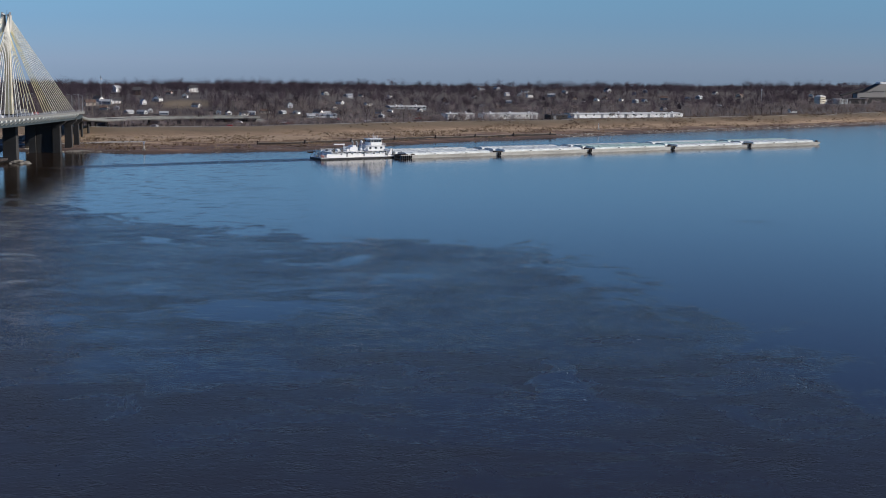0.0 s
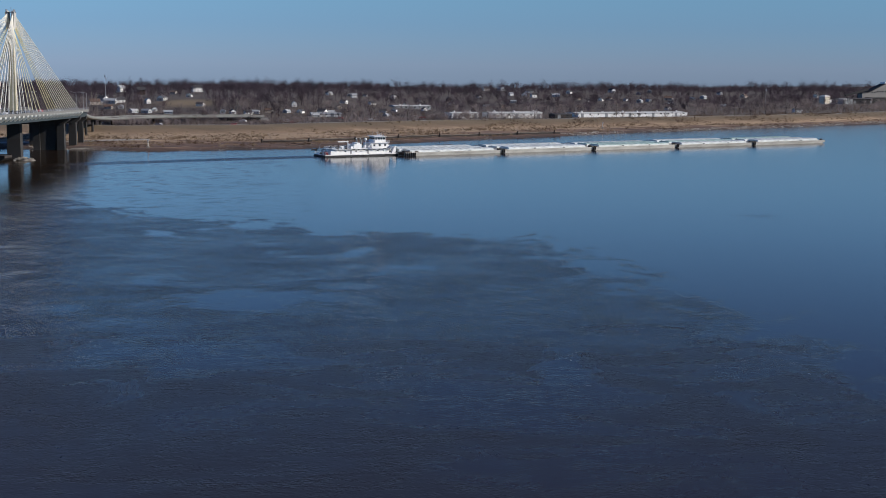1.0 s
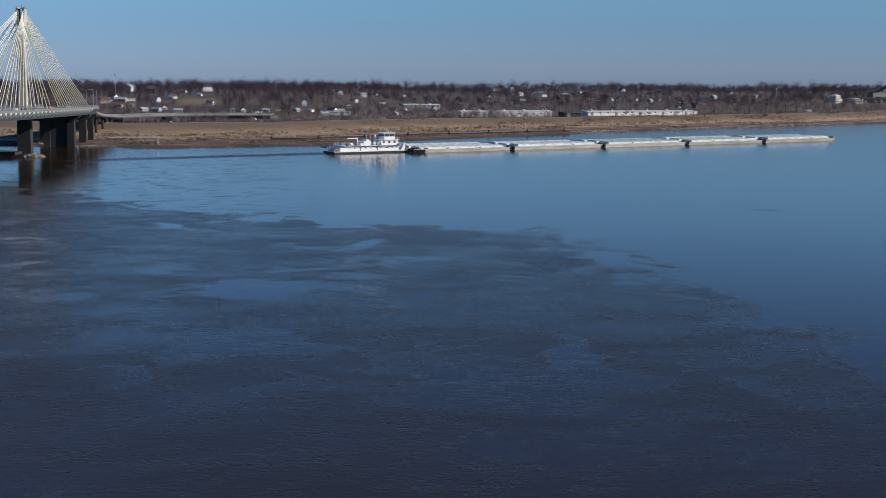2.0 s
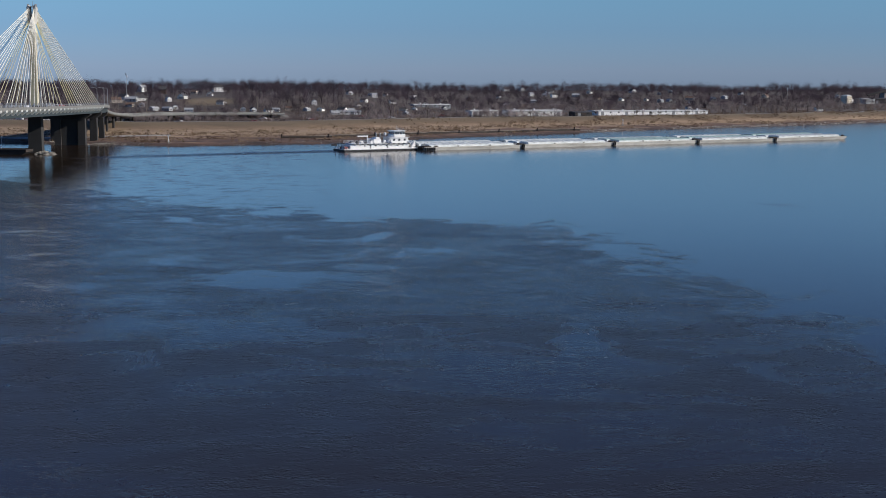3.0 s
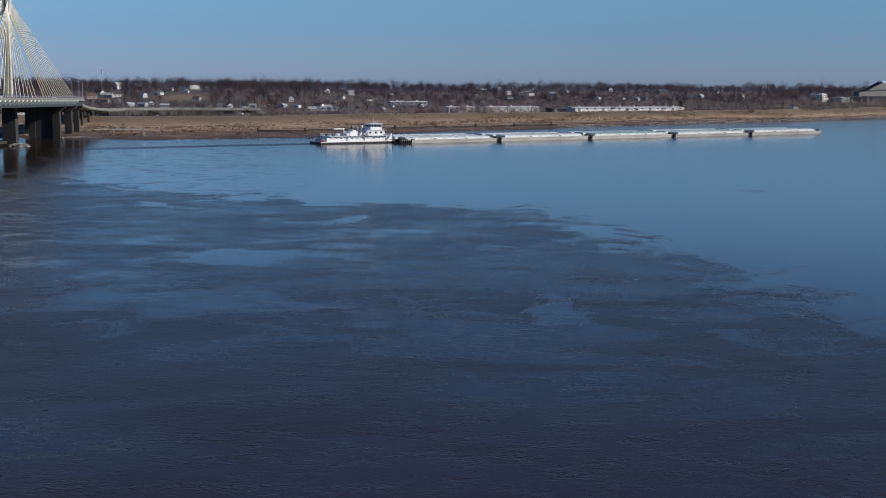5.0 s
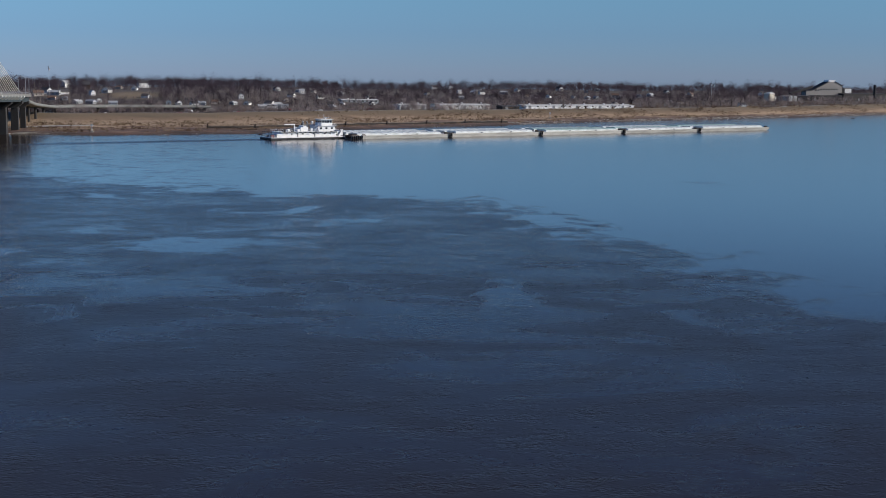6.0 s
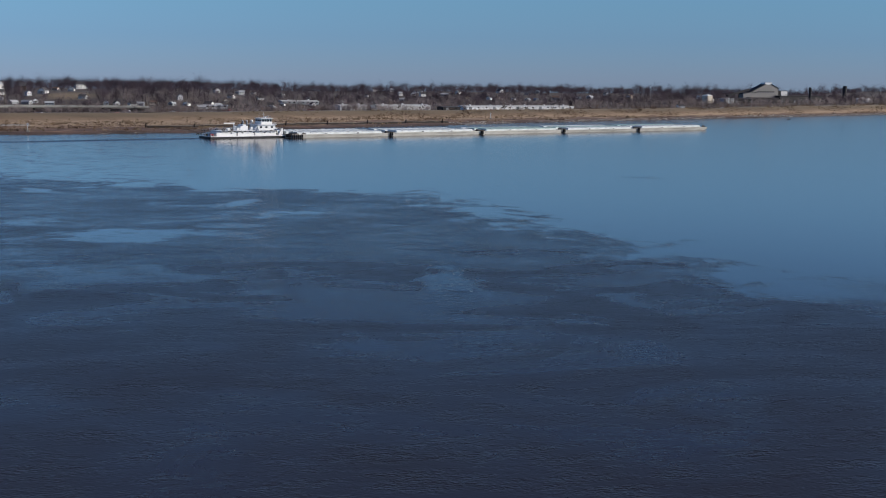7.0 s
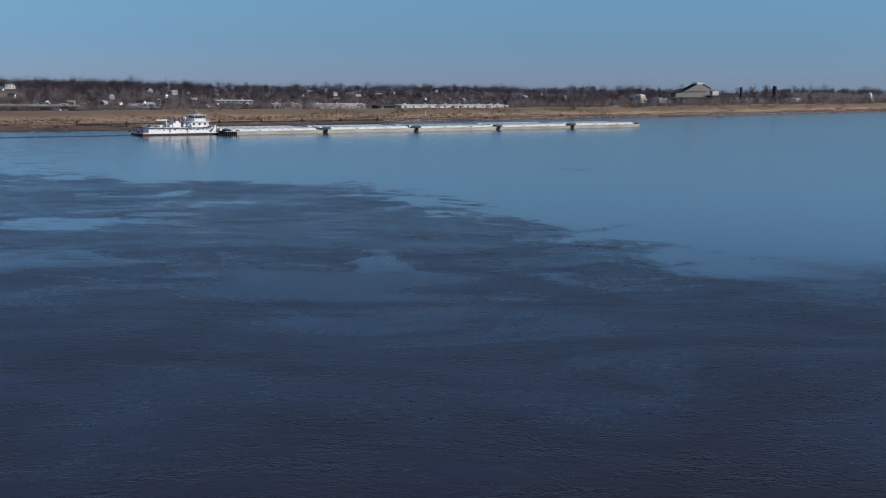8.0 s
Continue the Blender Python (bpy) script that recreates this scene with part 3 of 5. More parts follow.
def build_approach():
    """The road that leads off the bridge and bends away behind the levee."""
    vi = thing("approach_viaduct", pose(0, 0, 0), "low pale concrete road viaduct with guard rails", "viaduct")
    m = BRIDGE
    ctrl = [m @ Vector((0, 108.3, 0)), m @ Vector((0, 150, 0)), Vector((-200, 830, 0)), Vector((-181, 885, 0)), Vector((-152, 920, 0)), Vector((-116, 948, 0))]
    zs = [18.4, 13.2, 10.0, 9.3, 8.7, 8.1]
    pts = []
    for k in range(len(ctrl) - 1):
        p0, p1, p2, p3 = ctrl[max(k - 1, 0)], ctrl[k], ctrl[k + 1], ctrl[min(k + 2, len(ctrl) - 1)]
        for j in range(8):
            t = j / 8
            p = 0.5 * ((2 * p1) + (p2 - p0) * t + (2 * p0 - 5 * p1 + 4 * p2 - p3) * t * t + (3 * p1 - p0 - 3 * p2 + p3) * t ** 3)
            pts.append(Vector((p.x, p.y, zs[k] + (zs[k + 1] - zs[k]) * t)))
    pts.append(Vector((*ctrl[-1][:2], zs[-1])))
    sides = []
    for k, p in enumerate(pts):
        t = (pts[min(k + 1, len(pts) - 1)] - pts[max(k - 1, 0)]).to_2d().normalized()
        sides.append(Vector((t.y, -t.x, 0)))

    def sweep(outline):
        bm = bmesh.new()
        rows = [[bm.verts.new(p + n * w + Vector((0, 0, z))) for w, z in outline] for p, n in zip(pts, sides)]
        c = len(outline)
        for a, b in zip(rows, rows[1:]):
            for k in range(c):
                bm.faces.new((a[k], a[(k + 1) % c], b[(k + 1) % c], b[k]))
        bm.faces.new(rows[0][::-1]), bm.faces.new(rows[-1])
        return bm

    part("deck", sweep([(-10, -0.8), (10, -0.8), (10.4, -0.3), (10.4, 0), (-10.4, 0), (-10.4, -0.3)]), viaduct_concrete, vi)
    part("carriageway", sweep([(-9.6, 0.004), (9.6, 0.004), (9.6, 0.02), (-9.6, 0.02)]), asphalt, vi)
    for w in (-10.2, 10.2):
        part("parapet", sweep([(w - 0.18, 0.0), (w + 0.18, 0.0), (w + 0.12, 0.75), (w - 0.12, 0.75)]), viaduct_concrete, vi)
    for k in range(2, len(pts) - 1, 3):
        p, n = pts[k], sides[k]
        for w in (-6, 6):
            g = float(height(p.x + n.x * w, p.y + n.y * w))
            if p.z - 1.2 - g > 0.6:
                part("column", rods(((p.x + n.x * w, p.y + n.y * w, g - 1), (p.x + n.x * w, p.y + n.y * w, p.z - 1.25), 0.75, None, 10)), shaded_concrete, vi)

    e, n = pts[-1], sides[-1]
    g = float(height(e.x, e.y))
    bm = bmesh.new()
    add_box(bm, (0, 0, (e.z - 1.05 + g - 1.5) / 2), (21, 9, e.z - 1.05 - g + 1.5), (0.95, 0.6))
    bm.transform(Matrix.Translation((e.x, e.y, 0)) @ Matrix.Rotation(math.atan2(n.y, n.x), 4, "Z"))
    part("abutment", bm, viaduct_concrete, vi)


build_approach()

# ---------------------------------------------------------------- the tow: barges and the boat that pushes them
TOW = pose(-7.9, 660.2, 0, 0, 0, 30.77)


def build_barge(lid_mat, label):
    """A covered hopper barge: local x along it, 0 at its after end; y across, 0 at its middle."""
    ba = thing("barge", TOW @ pose(0, 5.35, 0), label, "barge", "barges of the tow")
    Lb, Wb, free = 59.3, 10.5, 1.65
    bm = bmesh.new()
    side = [(0.5, -2.2), (0.0, -1.2), (0.0, free), (Lb, free), (Lb, free - 1.0), (Lb - 5.5, -1.2), (Lb - 7.5, -2.2)]
    add_prism(bm, side, -Wb / 2, Wb / 2)
    part("hull", bm, barge_hull, ba, bevel=0.12)
    bm = boxes(((Lb / 2 - 1.0, -Wb / 2 + 1.0, free + 0.35), (Lb - 9.0, 0.16, 0.7)), ((Lb / 2 - 1.0, Wb / 2 - 1.0, free + 0.35), (Lb - 9.0, 0.16, 0.7)),
               ((3.5, 0, free + 0.35), (0.16, Wb - 2.0, 0.7)), ((Lb - 5.5, 0, free + 0.35), (0.16, Wb - 2.0, 0.7)))
    part("coaming", bm, barge_cover, ba)
    n = 13
    step_ = (Lb - 9.0) / n
    for k in range(n):
        bm = bmesh.new()
        x0, x1 = 3.5 + k * step_ + 0.12, 3.5 + (k + 1) * step_ - 0.12
        lift = 0.07 if k % 2 else 0.0
        rows = []
        for x in (x0, x0 + 0.35, (x0 + x1) / 2 - 0.2, (x0 + x1) / 2 + 0.2, x1 - 0.35, x1):
            up = 0.1 if x in (x0, x1) else 0.0
            row = []
            for j in range(7):
                a = math.pi * j / 6
                row.append(bm.verts.new((x, -math.cos(a) * (Wb / 2 - 0.95), free + 0.62 + lift + up + math.sin(a) ** 0.7 * 0.55)))
            rows.append(row)
        for a, b in zip(rows, rows[1:]):
            for j in range(6):
                bm.faces.new((a[j], a[j + 1], b[j + 1], b[j]))
        bm.faces.new(rows[0][::-1]), bm.faces.new(rows[-1])
        bm.faces.new([r[0] for r in rows] + [r[-1] for r in rows][::-1])
        part("hatch_cover", bm, lid_mat, ba)
    for x in (1.4, 20, 39, Lb - 2.4):
        for y in (-1, 1):
            part("timberhead", rods(((x - 0.3, y * (Wb / 2 - 0.5), free), (x - 0.3, y * (Wb / 2 - 0.5), free + 0.55), 0.14, 0.17), ((x + 0.3, y * (Wb / 2 - 0.5), free), (x + 0.3, y * (Wb / 2 - 0.5), free + 0.55), 0.14, 0.17)), black_paint, ba)
    bm = bmesh.new()
    add_box(bm, (Lb - 2.2, -Wb / 2 + 1.3, free + 0.45), (1.8, 1.2, 0.9), (0.7, 0.8))
    part("deck_winch", bm, rust, ba, "rusty dark deck winch")
    part("rub_bar", boxes(((Lb / 2 - 3, -Wb / 2 - 0.06, free - 0.5), (Lb - 10, 0.12, 0.2)), ((Lb / 2 - 3, Wb / 2 + 0.06, free - 0.5), (Lb - 10, 0.12, 0.2))), barge_hull, ba)
    return ba


barge_kinds = [build_barge(barge_cover, "covered hopper barge with weathered hull and white lids"),
               build_barge(barge_green, "covered hopper barge with faded green lids")]
barge_kinds[1].matrix_world = TOW @ pose(59.7 * 2, 5.35, 0.1)
for row in range(5):
    for col in range(3):
        if (row, col) not in ((0, 0), (2, 0)):
            copy_thing(barge_kinds[int((row * 3 + col) in (7, 10, 14))], TOW @ pose(59.7 * row, 5.35 + 10.7 * col, 0.12 * ((row * 2 + col) % 3) - 0.1))


def build_coupling(x, y):
    """A heap of wires, ratchets and rubber fenders where two barges meet."""
    c = thing("coupling_gear", TOW @ pose(x, y, 0), "dark ratchets, wires and fenders between two barges", "rigging", "couplings of the tow")
    part("fender", rods(((-0.9, -0.4, 0.3), (-0.9, -0.4, 1.9), 0.36, None, 10), ((0.2, -0.4, 0.2), (0.2, -0.4, 1.8), 0.36, None, 10)), rubber, c, "black rubber fender")
    bm = bmesh.new()
    add_box(bm, (-1.0, 0.9, 2.05), (2.0, 1.2, 0.6), (0.8, 0.7))
    add_box(bm, (0.9, 0.8, 2.0), (1.5, 1.1, 0.5), (0.8, 0.7))
    part("ratchet_box", bm, rust, c, "rust-black ratchet box")
    part("wire", rods(((-2.6, 0.5, 1.9), (2.4, 1.2, 1.9), 0.09), ((-2.4, 1.2, 1.95), (2.2, 0.5, 1.95), 0.09)), black_paint, c)


for row in range(1, 5):
    build_coupling(59.7 * row - 0.2, 0.0)


def build_face_gear():
    """Winches, wires and old fenders at the after end of the tow, where the boat is made up."""
    fg = thing("facing_gear", TOW @ pose(0, 0, 0), "rust-black winches and fenders at the tow's end", "rigging")
    bm = bmesh.new()
    add_box(bm, (2.4, 2.4, 1.95), (4.6, 3.6, 0.6), (0.75, 0.7))
    add_box(bm, (-0.4, 3.0, 1.0), (0.8, 4.2, 1.4))
    add_box(bm, (7.2, 1.2, 1.95), (2.2, 1.6, 0.5), (0.7, 0.7))
    part("winch_bed", bm, rust, fg)
    for k in range(6):
        part("fender", rods(((0.3 + 1.1 * k, -0.35, 0.1), (0.3 + 1.1 * k, -0.35, 1.5), 0.34, None, 10)), rubber, fg, "black rubber fender")
    part("wire", rods(((-2.5, 6.0, 1.6), (5.0, 1.5, 2.1), 0.08), ((-2.5, 7.5, 1.6), (6.5, 3.0, 2.1), 0.08)), black_paint, fg)


build_face_gear()


def build_towboat():
    tb = thing("towboat", TOW @ pose(0, 13.0, 0), "white river towboat with black hull and tall pilothouse", "boat")
    bm = bmesh.new()
    add_prism(bm, [(-45.5, 0.1), (-45.5, 0.92), (-0.6, 0.92), (0.0, 0.8), (0.0, -0.4), (-1.2, -1.6), (-43.5, -1.6)], -6.1, 6.1)
    part("hull", bm, black_paint, tb, bevel=0.15)
    part("main_deck", boxes(((-22.6, 0, 0.86), (45.4, 12.1, 0.5))), white_paint, tb)
    bm = bmesh.new()
    add_box(bm, (-22.0, 0, 2.35), (33.6, 10.2, 2.5))
    part("deckhouse", bm, white_paint, tb, bevel=0.1)
    bm = bmesh.new()
    add_box(bm, (-38.2, 0, 2.0), (6.6, 10.6, 1.8))
    part("after_bulwark", bm, white_paint, tb, bevel=0.1)
    part("boat_deck", boxes(((-21.5, 0, 3.67), (36.0, 11.8, 0.14))), white_paint, tb)
    bm = bmesh.new()
    add_box(bm, (-10.4, 0, 5.0), (10.8, 8.6, 2.5))
    part("upper_house", bm, white_paint, tb, bevel=0.08)
    part("texas_deck", boxes(((-10.2, 0, 6.3), (12.0, 9.6, 0.12))), white_paint, tb)
    bm = bmesh.new()
    add_box(bm, (-9.6, 0, 7.85), (7.0, 6.4, 3.0), (0.94, 0.94))
    ph = part("pilothouse", bm, white_paint, tb, bevel=0.08)
    part("pilothouse_roof", boxes(((-9.6, 0, 9.5), (7.8, 7.2, 0.25))), white_paint, tb)
    for k in range(4):
        part("window", boxes(((-12.0 + 1.6 * k, -3.11, 8.4), (1.25, 0.12, 1.1))), dark_glass, ph, "dark window pane")
        part("window", boxes(((-12.0 + 1.6 * k, 3.11, 8.4), (1.25, 0.12, 1.1))), dark_glass, ph, "dark window pane")
    for y in (-2.0, 0.0, 2.0):
        part("window", boxes(((-6.18, y, 8.4), (0.12, 1.5, 1.1))), dark_glass, ph, "dark window pane")
        part("window", boxes(((-13.0, y, 8.4), (0.12, 1.4, 0.9))), dark_glass, ph, "dark window pane")
    # portholes, doors and canopies along the house
    for k, wide in ((0, 0.6), (1, 0.7), (3, 1.0), (5, 0.7), (7, 1.1), (8, 0.6)):
        for y in (-5.12, 5.12):
            part("window", boxes(((-36 + 3.4 * k, y, 2.6), (wide, 0.06, 0.5))), dark_glass, tb, "small dark window")
    for x in (-29.0, -18.4):
        for y in (-5.12, 5.12):
            part("door", boxes(((x, y, 2.2), (0.8, 0.06, 1.9))), steel_grey, tb, "grey steel door")
    for k in range(11):
        for y in (-6.0, 6.0):
            part("deck_bracket", boxes(((-37.4 + 3.2 * k, y, 3.5 - 0.12 * (k % 3)), (1.1 + 0.5 * (k % 2), 0.16, 0.34))), black_paint, tb, "black bracket below the boat deck")
    for k in range(3):
        for y in (-4.32, 4.32):
            part("window", boxes(((-14.0 + 3.4 * k, y, 5.2), (1.2, 0.06, 0.9))), dark_glass, tb, "small dark window")
    blue = material("canopy_blue", (0.10, 0.13, 0.20), 0.6)
    for x in (-17.2, -4.2):
        bm = bmesh.new()
        add_prism(bm, [(-6.0, 3.6), (-4.6, 4.3), (4.6, 4.3), (6.0, 3.6)], x - 1.3, x + 1.3, 0)
        part("canopy", bm, blue, tb, "blue-grey canvas canopy")
    # exhaust casing, stacks, crane, dome
    bm = bmesh.new()
    add_box(bm, (-23.6, 0, 4.75), (4.6, 6.4, 2.1))
    add_box(bm, (-22.8, 0, 6.1), (2.2, 4.6, 0.8))
    part("engine_casing", bm, white_paint, tb, bevel=0.08)
    for x, y, w, h in ((-27.6, -3.4, 1.4, 1.2), (-26.6, 0.8, 1.0, 1.9), (-30.6, 2.0, 1.8, 1.0), (-19.0, -2.8, 1.0, 1.5), (-33.5, -3.6, 1.2, 0.9)):
        part("ventilator", boxes(((x, y, 3.74 + h / 2), (w, 1.2, h))), white_paint, tb)
    for x, y in ((-36.5, -4.2), (-35.2, -1.0), (-37.4, 2.2), (-31.8, -4.6)):
        part("deck_gear", boxes(((x, y, 4.1), (1.2, 0.9, 0.7)), ((x + 0.3, y, 4.6), (0.5, 0.5, 0.4))), black_paint, tb, "dark gear lashed on the boat deck")
    for y in (-2.2, 2.2):
        part("exhaust_stack", rods(((-21.2, y, 3.7), (-21.2, y, 8.0), 0.5, 0.42, 10), ((-21.2, y, 8.0), (-21.8, y, 8.5), 0.36, 0.36, 10)), steel_grey, tb, "grey exhaust stack")
    part("crane_post", rods(((-29.2, -2.0, 3.7), (-29.2, -2.0, 7.4), 0.35, 0.28, 8)), white_paint, tb)
    for x, y, r, mt in ((-42.9, -4.2, 0.45, red_paint), (-43.9, -3.0, 0.4, steel_grey), (-42.6, 2.6, 0.5, black_paint), (-44.2, 0.6, 0.4, rust)):
        part("drum", rods(((x, y, 1.1), (x, y, 2.1), r, None, 10)), mt, tb)
    for y in (-5.2, -1.8, 1.8, 5.2):
        part("stern_post", rods(((-44.6, y, 1.1), (-44.6, y, 3.7), 0.11)), black_paint, tb)
    part("stern_beam", boxes(((-44.6, 0, 3.75), (0.2, 10.8, 0.2))), black_paint, tb)
    part("ensign_staff", rods(((-45.0, 0, 1.1), (-45.3, 0, 5.6), 0.06)), steel_grey, tb)
    part("crane_boom", boxes(((-32.0, -2.0, 7.2), (6.4, 0.5, 0.55))), white_paint, tb)
    part("crane_hook", rods(((-34.9, -2.0, 7.0), (-34.9, -2.0, 5.6), 0.05), ((-34.9, -2.0, 5.6), (-34.9, -2.0, 5.2), 0.16)), black_paint, tb)
    bm = bmesh.new()
    bmesh.ops.create_uvsphere(bm, u_segments=12, v_segments=8, radius=0.75, matrix=Matrix.Translation((-17.9, -1.5, 8.1)))
    add_rod(bm, (-17.9, -1.5, 3.7), (-17.9, -1.5, 7.4), 0.14)
    part("satellite_dome", bm, white_paint, tb)
    bm = bmesh.new()
    add_prism(bm, [(-15.4, 6.3), (-18.6, 3.8), (-18.0, 3.8), (-14.9, 6.3)], -4.2, -3.2)
    part("stairway", bm, white_paint, tb)
    bm = bmesh.new()
    add_box(bm, (-26.5, 3.8, 4.6), (4.6, 1.7, 0.9), (1.15, 1.2))
    part("workboat", bm, steel_grey, tb, "small grey skiff on the boat deck")
    part("mast", rods(((-9.6, 0, 9.6), (-9.6, 0, 12.4), 0.12, 0.07), ((-9.6, -1.6, 11.2), (-9.6, 1.6, 11.2), 0.05), ((-8.0, -1.8, 9.6), (-8.0, -1.8, 11.4), 0.04), ((-11.6, 1.8, 9.6), (-11.6, 1.8, 12.0), 0.04)), white_paint, tb)
    part("radar_bar", boxes(((-8.2, 0.6, 10.35), (0.25, 2.2, 0.22)), ((-8.2, 0.6, 9.95), (0.4, 0.4, 0.7))), white_paint, tb)
    for y in (-1.5, 1.5):
        part("search_light", rods(((-6.6, y, 9.6), (-6.6, y, 10.1), 0.06), ((-6.8, y, 10.3), (-6.2, y, 10.3), 0.26, 0.3, 8)), steel_grey, tb)
    for y in (-3.4, 3.4):
        bm = bmesh.new()
        add_prism(bm, [(-2.8, 1.1), (0.0, 1.1), (0.0, 4.6), (-0.7, 4.6)], y - 0.55, y + 0.55)
        part("push_knee", bm, white_paint, tb)
        for k in range(3):
            part("knee_pad", boxes(((0.14, y, 1.5 + 1.1 * k), (0.28, 1.3, 0.8))), rubber, tb, "black rubber pad")
    # rails
    def rail(name, path, z, h):
        bm = bmesh.new()
        for a, b in zip(path, path[1:]):
            a, b = Vector((*a, z)), Vector((*b, z))
            for hh in (0.5, 1.0):
                add_rod(bm, a + Vector((0, 0, hh * h)), b + Vector((0, 0, hh * h)), 0.035, n=4)
            n = max(1, int((b - a).length / 1.6))
            for k in range(n + 1):
                p = a.lerp(b, k / n)
                add_rod(bm, p, p + Vector((0, 0, h)), 0.035, n=4)
        part(name, bm, white_paint, tb)
    rail("railing", [(-39.4, 5.8), (-39.4, -5.8), (-3.6, -5.8)], 3.74, 1.0)
    rail("railing", [(-39.4, 5.8), (-3.6, 5.8), (-3.6, -5.8)], 3.74, 1.0)
    rail("railing", [(-16.0, -4.7), (-4.4, -4.7), (-4.4, 4.7), (-16.0, 4.7), (-16.0, -4.7)], 6.36, 1.0)
    rail("stern_railing", [(-41.6, -5.8), (-45.3, -5.8), (-45.3, 5.8), (-41.6, 5.8)], 1.14, 1.1)
    for x, c in ((-43.6, red_paint), (-42.4, steel_grey)):
        part("deck_locker", boxes(((x, -3.2, 1.75), (0.9, 1.6, 1.2))), c, tb)
    part("flag_staff", rods(((-45.0, 0, 1.1), (-45.4, 0, 5.2), 0.05)), steel_grey, tb)
    for k in (0, 1, 3, 4, 7):
        part("tyre_fender", rods(((-40 + 4.6 * k, -6.28, 0.5), (-40 + 4.6 * k, -6.0, 0.5), 0.34, None, 10)), rubber, tb, "black tyre fender")


build_towboat()
bpy.data.objects["towboat"].scale = (0.9, 1, 1)


def build_car(m, mat, label, group):
    """A car standing still; its length runs along local y."""
    ca = thing("car", m, label, "car", group)
    bm = bmesh.new()
    add_prism(bm, [(-2.3, 0.35), (2.3, 0.35), (2.3, 0.85), (1.3, 0.95), (0.7, 1.45), (-1.4, 1.45), (-2.1, 0.95), (-2.3, 0.9)], -0.9, 0.9, 0)
    part("body", bm, mat, ca, bevel=0.05)
    part("windscreen", boxes(((0, -0.35, 1.22), (1.84, 1.7, 0.32))), dark_glass, ca)
    for i in (-0.8, 0.8):
        for j in (-1.45, 1.45):
            w = part("wheel", rods(((i - 0.1, j, 0.33), (i + 0.1, j, 0.33), 0.33, None, 10)), rubber, ca)
            part("rim", rods(((i - 0.11, j, 0.33), (i + 0.11, j, 0.33), 0.2, None, 8)), galvanised, w)


for s_, x_, mat_ in ((-52, 8.5, white_paint), (-18, 8.6, black_paint), (34, 5.0, red_paint), (61, 8.4, white_paint)):
    build_car(BRIDGE @ pose(x_, s_, deck_z(s_)), mat_, "passenger car on the bridge deck", "cars on the bridge")


def build_deck_barge():
    """A low dark work barge moored by the pylon."""
    wb = thing("work_barge", pose(-186.5, 607, 0, 0, 0, 176), "low rust-black work barge moored by the bridge", "barge")
    bm = bmesh.new()
    add_prism(bm, [(4.5, -0.8), (60, -0.8), (62, 0.4), (62, 2.3), (1.0, 2.3), (1.0, 1.2)], -4.5, 4.5)
    part("hull", bm, wood_dark, wb, bevel=0.1)
    part("deck_edge", boxes(((31, 4.4, 2.42), (60, 0.3, 0.22)), ((31, -4.4, 2.42), (60, 0.3, 0.22))), rust, wb)
    yellow = material("yellow_paint", (0.45, 0.36, 0.05), 0.5)
    bm = boxes(((18.5, 0, 3.0), (3.0, 2.0, 1.2)))
    part("deck_engine", bm, yellow, wb, "faded yellow deck engine", bevel=0.1)
    part("mast", rods(((14, 0, 2.3), (14, 0, 8.2), 0.1), ((14, -0.7, 7.2), (14, 0.7, 7.2), 0.06)), galvanised, wb)


build_deck_barge()

